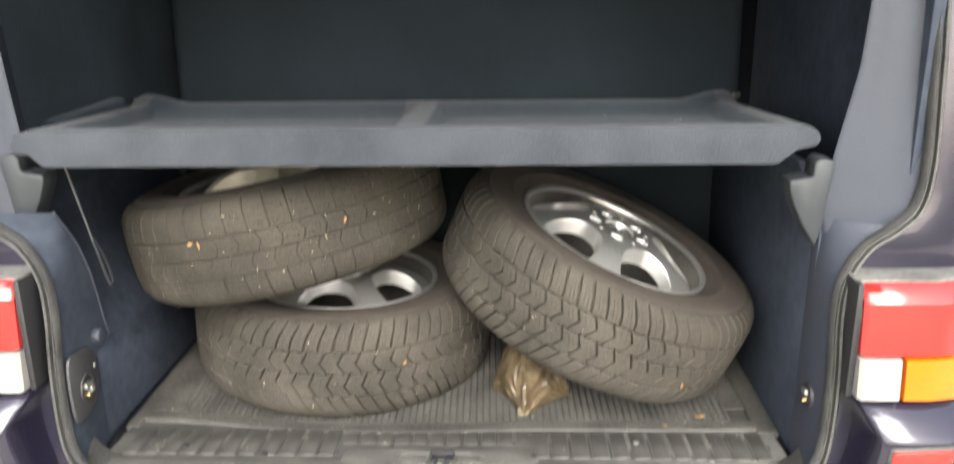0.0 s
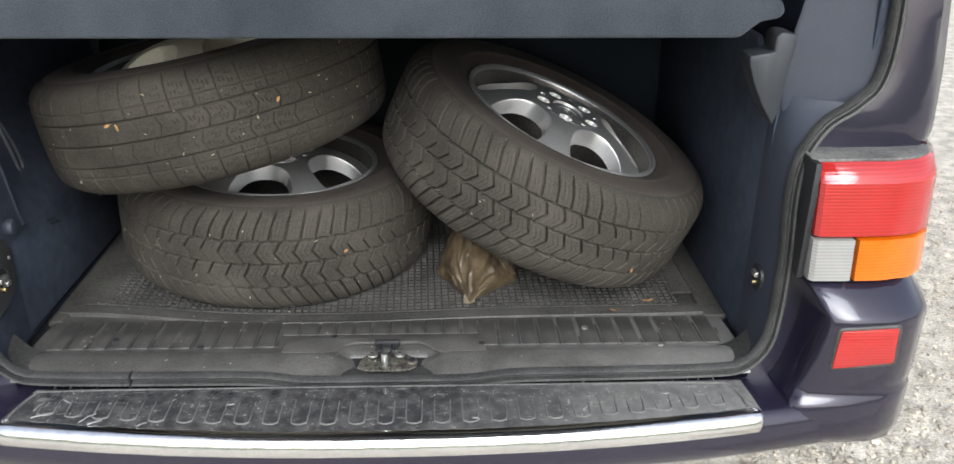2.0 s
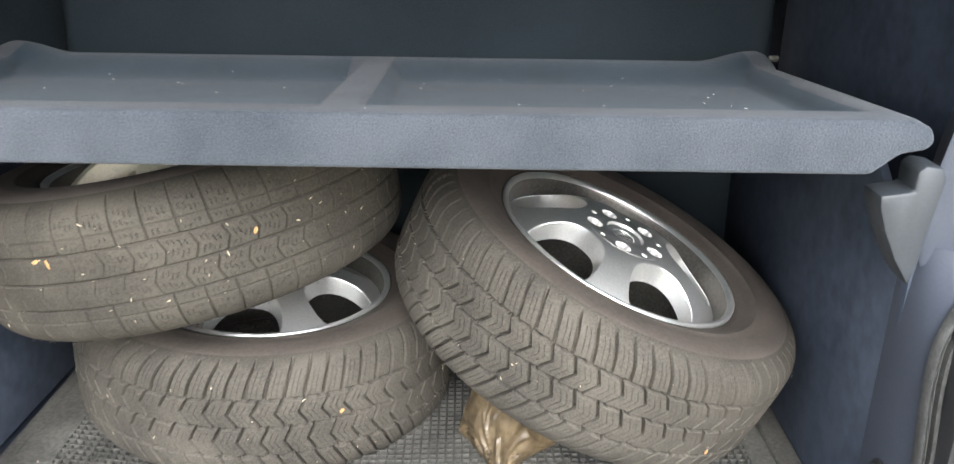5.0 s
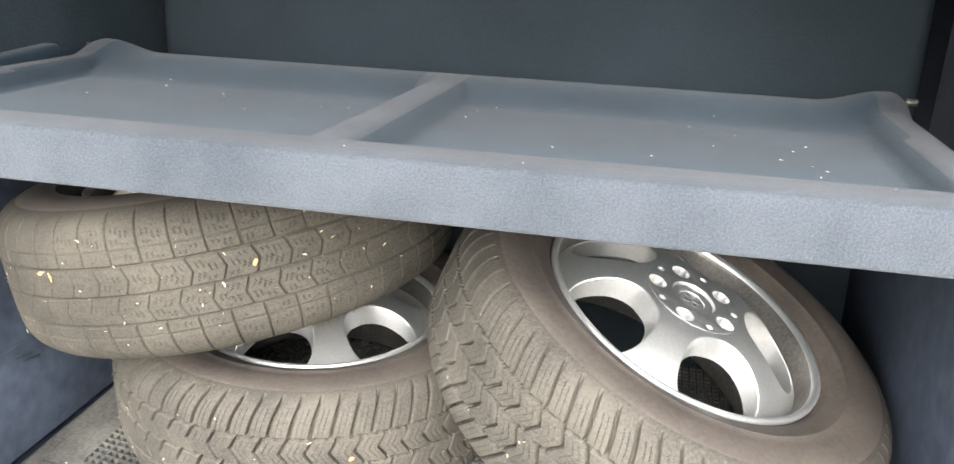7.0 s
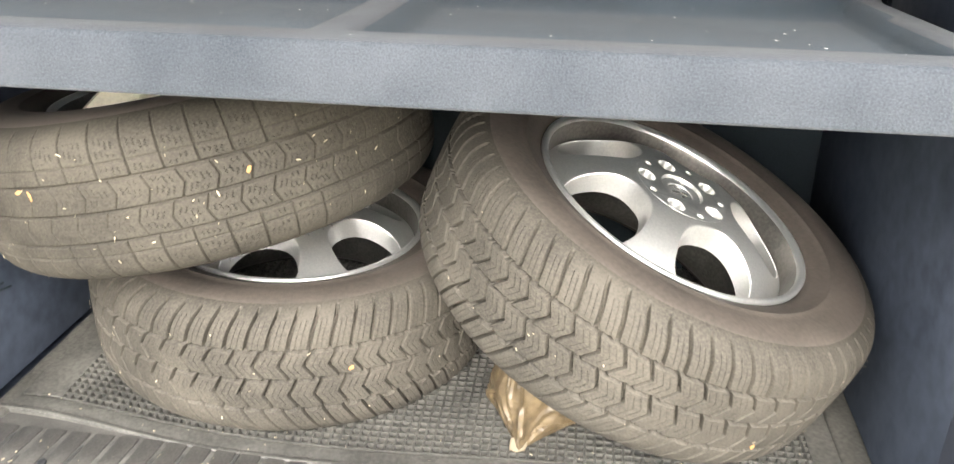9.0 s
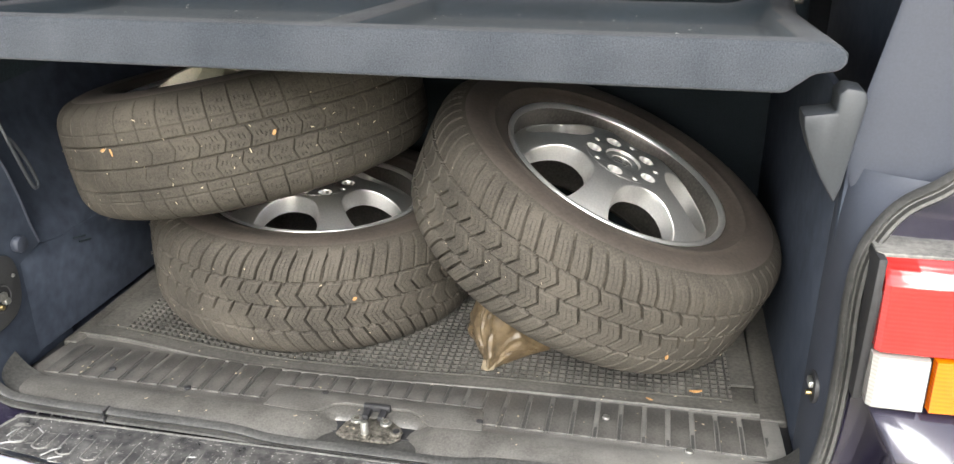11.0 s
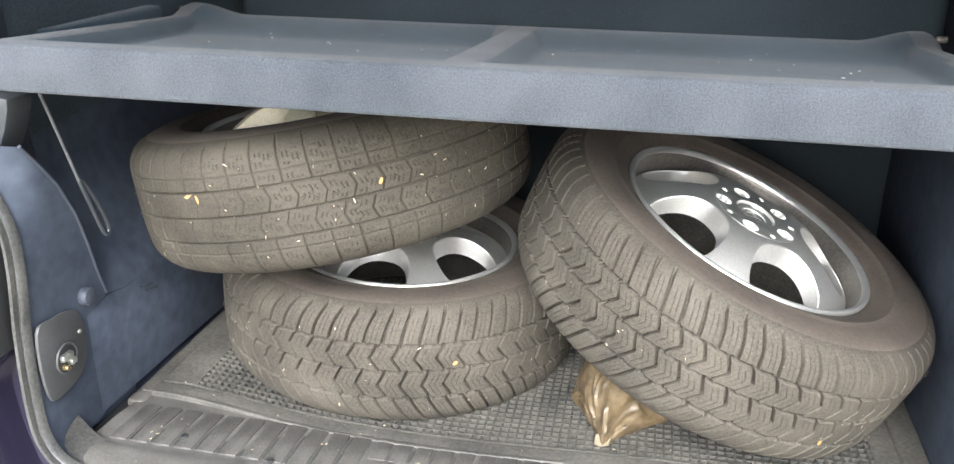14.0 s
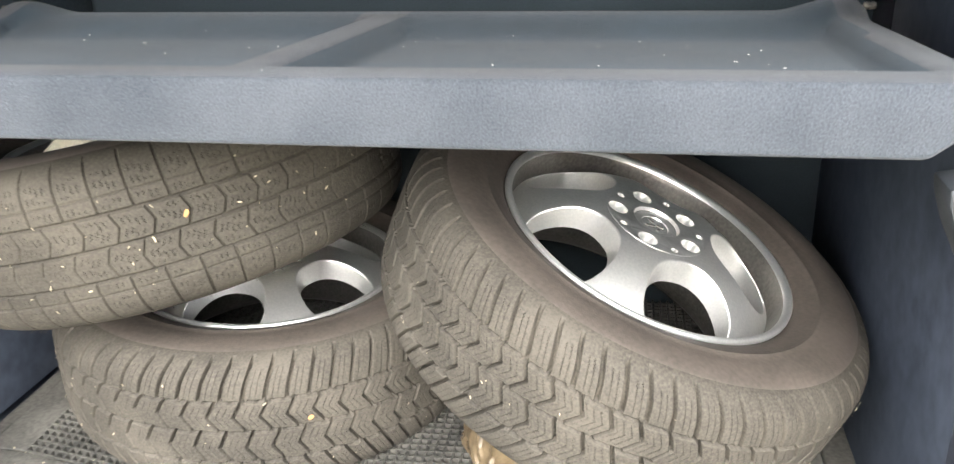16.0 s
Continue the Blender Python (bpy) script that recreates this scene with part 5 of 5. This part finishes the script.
TYRES = {k: build_tyre(k, a) for k, a in (("winter", -31), ("winter_flat", 11), ("worn", -14))}
BARREL, FACE = rim_meshes()
for k, mk in (("winter", "tread_a"), ("winter_flat", "tread_a"), ("worn", "tread_b")):
    TYRES[k][0].materials.append(M[mk])
    TYRES[k][1].materials.append(M["side"])
    finish(TYRES[k][1], (), 50)
BARREL.materials.append(M["barrel"])
BARREL.materials.append(M["polished"])
# only the lip stays bright; the inside gets its shade from the dark alloy
BARREL.polygons.foreach_set("material_index", [1 if math.hypot(q.center.x, q.center.y) > 0.1945 and q.center.z > 0.0820 else 0 for q in BARREL.polygons])
finish(BARREL, (), 50)
FACE.materials.clear()
FACE.materials.append(M["polished"])
FACE.materials.append(M["alloy"])
finish(FACE, (), 30)


def aim(axis):
    """A turn that brings z to the axis."""
    return Vector((0, 0, 1)).rotation_difference(Vector(axis).normalized()).to_matrix().to_4x4()


def build_wheel(label, kind, centre, axis, spin):
    m = Matrix.Translation(centre) @ aim(axis) @ pose(0, 0, 0, 0, 0, spin) @ Matrix.Scale(1.02, 4)
    w = thing("wheel", label, "wheel", m, group="loose wheels in the boot")
    tyre = part("tyre", TYRES[kind][1], None, w, smooth=None)
    part("tread", TYRES[kind][0], None, tyre, smooth=None)
    rim = part("rim", BARREL, None, w, "silver alloy rim", smooth=None)
    lift = 0.006 if kind == "worn" else 0.0
    face = FACE
    if kind == "worn":
        face = FACE.copy()
        for k in range(len(face.materials)):
            face.materials[k] = M["yellowed"]
    part("rim_face", face, None, rim, "rim face with yellowed lacquer" if kind == "worn" else "", smooth=None).location.z = lift
    if kind == "worn":
        rng = random.Random(8)
        hair = bmesh.new()
        for _ in range(70):
            a, ln = rng.uniform(math.pi, 2 * math.pi), rng.uniform(0.002, 0.006)
            rr, zz = R - 0.026, -0.0955
            if rng.random() < 0.25:
                rr, zz = R - 0.006, rng.choice((-0.074, 0.074))
            tip = Vector((math.cos(a), math.sin(a), math.copysign(0.5, zz))) * ln
            at = Vector((rr * math.cos(a), rr * math.sin(a), zz))
            vs = [hair.verts.new(at + Vector((math.cos(t), math.sin(t), 0)) * 0.0005) for t in (0, 2.1, 4.2)] + [hair.verts.new(at + tip)]
            for i, j in ((0, 1), (1, 2), (2, 0)):
                hair.faces.new([vs[i], vs[j], vs[3]])
        tagged(part("rubber_whiskers", hair, M["side"], tyre, smooth=None), kind="stuff")
    cap = lathe_bm([(0.0, 0.0982), (0.019, 0.0982), (0.0195, 0.0994), (0.027, 0.1014), (0.0305, 0.1006), (0.0318, 0.0970)], 40)
    part("centre_cap", cap, M["polished"], rim, "grey centre cap").location.z = lift
    mark = bmesh.new()
    for k, (mx, my, ml) in enumerate(((-0.008, 0.004, 0.009), (0.006, 0.005, 0.010), (-0.003, -0.006, 0.014), (0.009, -0.005, 0.006))):
        box_bm((ml, 0.0032, 0.0012), (mx, my, 0.0986), 0.0004, 1, mark, Matrix.Rotation(radians(25 * k), 4, "Z"))
    part("cap_emblem", mark, M["barrel"], rim, "worn embossed emblem").location.z = lift
    mark = bmesh.new()
    for k in range(6):
        t = 72 * 1 + 9 - 3.2 * k
        box_bm((0.0045, 0.0026, 0.0010), (0.118 * math.cos(radians(t)), 0.118 * math.sin(radians(t)), dish(0.118) + 0.0003), 0.0003, 1, mark)
    part("embossed_bar", mark, M["barrel"], rim).location.z = lift
    part("valve", cylinder_bm(0.0042, 0.034, (0.172 * math.cos(-0.60), 0.172 * math.sin(-0.60), 0.030), 12, 0.001, Matrix.Rotation(radians(14), 4, "Y")), M["steel"], rim, "metal tyre valve")
    return w


WHEELS = [
    ("silver alloy wheel with winter tread, lying flat on the mat", "winter_flat", (-0.243, 0.505, 0.704), (0.028, 0.0, 1.0), 11.0),
    ("alloy wheel with worn dusty tread, tilted on another wheel", "worn", (-0.3392, 0.434, 0.9635), (-0.199, 0.051, 0.9787), -14.0),
    ("silver alloy wheel with winter tread, leaning on wheel and bag", "winter", (0.318, 0.412, 0.832), (0.395, -0.104, 0.913), -31.0),
]
for wl_ in WHEELS:
    build_wheel(*wl_)


# ---- brown bag under the leaning wheel ----
def build_bag():
    """A knotted-down plastic bag: a four-cornered footprint with one corner to the front, drawn in towards the top, creased from the corners."""
    cx, cy = 0.166, 0.318
    corners = [Vector((0.154, 0.214)), Vector((0.250, 0.302)), Vector((0.196, 0.418)), Vector((0.097, 0.338))]
    mid = Vector((cx, cy))
    nu, nv = 176, 60
    P = np.zeros((nu, nv, 3))
    for i in range(nu):
        a = 2 * math.pi * i / nu
        d = Vector((math.cos(a), math.sin(a)))
        far = 9.0
        for p, q in zip(corners, corners[1:] + corners[:1]):
            e = q - p
            den = d.x * e.y - d.y * e.x
            if abs(den) > 1e-9:
                w = p - mid
                t = (w.x * e.y - w.y * e.x) / den
                u = (w.x * d.y - w.y * d.x) / den
                if t > 0 and -1e-6 <= u <= 1 + 1e-6:
                    far = min(far, t)
        near = min((mid + d * far - c).length for c in corners)
        for j in range(nv):
            v = j / (nv - 1)
            scale = float(np.interp(v, [0, 0.04, 0.18, 0.40, 0.65, 0.85, 1.0], [0.97, 1.0, 0.97, 0.93, 0.84, 0.62, 0.0]))
            # corners are pinched low down and slack higher up
            r = far * scale + 0.007 * math.exp(-(near / 0.02) ** 2) * (0.8 - v * 2.2) + 0.010 * math.sin(math.pi * min(1, v * 1.3)) * (1 - math.exp(-(near / 0.03) ** 2))
            x, y = cx + d.x * r, cy + d.y * r
            z = 0.5925 + 0.128 * v ** 0.9
            c = min(corners, key=lambda k: (Vector((x, y)) - k).length)
            dx = Vector((x - c.x, y - c.y, z - 0.592))
            fan = math.atan2(dx.z, dx.xy.length) * 3.2 + a * 1.2
            crease = 1 - abs(noise.noise(Vector((fan * 1.5, dx.length * 9, 2.0)))) * 2.2
            small = 1 - abs(noise.noise(Vector((x * 48, y * 48 + z * 30, z * 62)))) * 2.4
            wide = noise.noise(Vector((x * 19, y * 19, z * 22 + 4)))
            k = min(1.0, v * 8) * (1 - v * 0.4)
            push = (0.0065 * max(0, crease) ** 2 + 0.0012 * max(0, small) ** 2 + 0.008 * wide - 0.004) * k
            P[i, j] = (x + d.x * push, y + d.y * push, z + 0.003 * wide * v)
    v, f = grid(P, True, False)
    bag = thing("bag", "crumpled brown plastic bag wedged under the leaning wheel", "bag", pose(cx, cy, 0.5925))
    me = fast_mesh("bag_body", v - np.array((cx, cy, 0.5925)), f)
    part("bag_body", me, M["bag"], bag, smooth=32)
    # flattened seam sticking out at the front corner
    seam = prism_bm([(-0.013, 0.0), (-0.004, -0.0035), (0.010, -0.001), (0.014, 0.012), (0.004, 0.022), (-0.010, 0.016)], 0.0025, pose(-0.012, -0.106, 0.004, -52, 0, 8), 0.0008, 1)
    part("folded_corner", seam, M["bag_edge"], bag, "pale shiny corner of the bag", 25)


build_bag()


# the van's own rear tyres, under the boot
for side in (-1, 1):
    ob = part("road_tyre", TYRES["winter"][1], None, van, smooth=None)
    ob.matrix_basis = pose(side * 0.76, 0.95, 0.325, 0, 90, 0)
    ob = part("road_tread", lathe_bm([(0.290, -0.0975), (0.318, -0.082), (R, -0.05), (R, 0.05), (0.318, 0.082), (0.290, 0.0975)], 64), M["side"], van)
    ob.matrix_basis = pose(side * 0.76, 0.95, 0.325, 0, 90, 0)
    ob = part("road_rim", BARREL, None, van, smooth=None)
    ob.matrix_basis = pose(side * 0.76, 0.95, 0.325, 0, 90, 0)


# ---- small things ----
def build_cord():
    pts = smooth_path([(-0.645, 0.086, 1.168), (-0.640, 0.098, 1.137), (-0.635, 0.118, 1.066), (-0.630, 0.138, 0.992)], 6)
    cord = thing("shelf_cord", "thin grey shelf cord with hook loop, hanging beside boot trim", "cord", pose(0, 0, 0))
    part("cord", sweep_bm(pts, round_profile(0.0024, 8), Vector((0, 1, 0))), M["cordm"], cord)
    loop = smooth_path([(-0.630, 0.138, 0.994), (-0.628, 0.148, 0.960), (-0.625, 0.163, 0.912), (-0.624, 0.172, 0.896), (-0.624, 0.180, 0.906), (-0.627, 0.166, 0.950), (-0.630, 0.148, 0.986)], 5, True)
    part("cord_hook", sweep_bm(loop, round_profile(0.0030, 8), Vector((1, 0, 0)), True), M["bracket"], cord, "grey plastic hook loop")


build_cord()


def wheel_frame(k):
    return Matrix.Translation(WHEELS[k][2]) @ aim(WHEELS[k][3]) @ Matrix.Scale(1.02, 4)


def flake_bm(bm, m, length, width, rng):
    """A curled chip of straw or leaf."""
    n = 4
    rows = []
    curl = rng.uniform(0.0, 0.35)
    for i in range(n + 1):
        t = i / n - 0.5
        w = width * (1 - 1.6 * t * t)
        zc = curl * length * (t * t) + 0.0006
        rows.append([bm.verts.new(m @ Vector((t * length, s * w * 0.5, zc + (0.0004 if s == 0 else 0)))) for s in (-1, 0, 1)])
    for a, b in zip(rows, rows[1:]):
        for j in range(2):
            bm.faces.new([a[j], b[j], b[j + 1], a[j + 1]])


def on_tread(k, ang, across_, spin, lift=0.0012):
    """A pose lying on the tread of a wheel: angle round the axle in degrees, metres across."""
    a = radians(ang)
    r = R - 0.0018 * (across_ / 0.055) ** 2 + lift
    fr = Matrix((( -math.sin(a), 0, math.cos(a), r * math.cos(a)), (math.cos(a), 0, math.sin(a), r * math.sin(a)), (0, 1, 0, across_), (0, 0, 0, 1)))
    return wheel_frame(k) @ fr @ pose(0, 0, 0, 0, 0, spin)


def scatter_bits():
    rng = random.Random(11)
    bm = bmesh.new()
    for k, count in ((1, 60), (0, 30), (2, 30)):
        for _ in range(count):
            m = on_tread(k, rng.uniform(-165, -15), rng.uniform(-0.07, 0.07), rng.uniform(0, 360))
            s = rng.choice((0.0012, 0.0016, 0.002, 0.0026, 0.0036))
            flake_bm(bm, m, s * rng.uniform(0.9, 2.0), s * rng.uniform(0.3, 0.6), rng)
    ob = part("straw_bits", bm, M["straw"], smooth=None)
    tagged(ob, "tiny pale straw and grit bits stuck on the treads", "debris", kind="stuff")
    bm = bmesh.new()
    for _ in range(46):
        x, y = rng.uniform(-0.62, 0.58), rng.uniform(0.03, 0.66)
        t = (y + 0.03) / 0.75
        inside = 0.11 < y < 0.63 and abs(x + 0.03) > 0.06 and abs(x + 0.03) < 0.52
        z = 1.2175 - 0.064 * t - (0.0195 if inside else 0) + 0.0006
        if not inside and not y < 0.075:
            continue
        s = rng.choice((0.0010, 0.0014, 0.0022))
        flake_bm(bm, pose(x, y, z + 0.001, 0, 0, rng.uniform(0, 360)), s * rng.uniform(1, 2.2), s * 0.6, rng)
    ob = part("lint", bm, M["lint"], smooth=None)
    tagged(ob, "white lint specks on the felt of the shelf", "debris", kind="stuff")
    # grit on the sill and the mat
    bm = bmesh.new()
    for _ in range(150):
        x, y = rng.uniform(-0.58, 0.58), rng.uniform(-0.01, 0.34)
        z = (sill_z(y) + 0.0035) if y < 0.15 else 0.5925
        s = rng.choice((0.0012, 0.0018, 0.003))
        flake_bm(bm, pose(x, y, z, 0, 0, rng.uniform(0, 360)), s * rng.uniform(1, 2), s, rng)
    ob = part("grit", bm, M["straw"], smooth=None)
    tagged(ob, "pale grit and crumbs on the sill and mat", "debris", kind="stuff")
    # single larger leaves
    for m, ln, wd in ((on_tread(1, -58.5, 0.012, 60), 0.009, 0.005), (on_tread(1, -108, 0.031, 20), 0.010, 0.005), (on_tread(1, -105, 0.026, 100), 0.012, 0.004),
                      (on_tread(0, -61, 0.012, 40), 0.008, 0.006), (on_tread(2, -60, -0.040, 120), 0.010, 0.006), (pose(0.506, 0.208, 0.5935, 0, 0, 12), 0.022, 0.008),
                      (pose(0.43, 0.172, 0.594, 0, 0, -30), 0.012, 0.005)):
        bm = bmesh.new()
        flake_bm(bm, Matrix.Identity(4), ln, wd, rng)
        ob = part("dry_leaf", bm, M["leaf"], smooth=None)
        ob.matrix_world = m
        tagged(ob, "small curled dry leaf, orange-brown", "leaf", group="dry leaves in the boot")


scatter_bits()
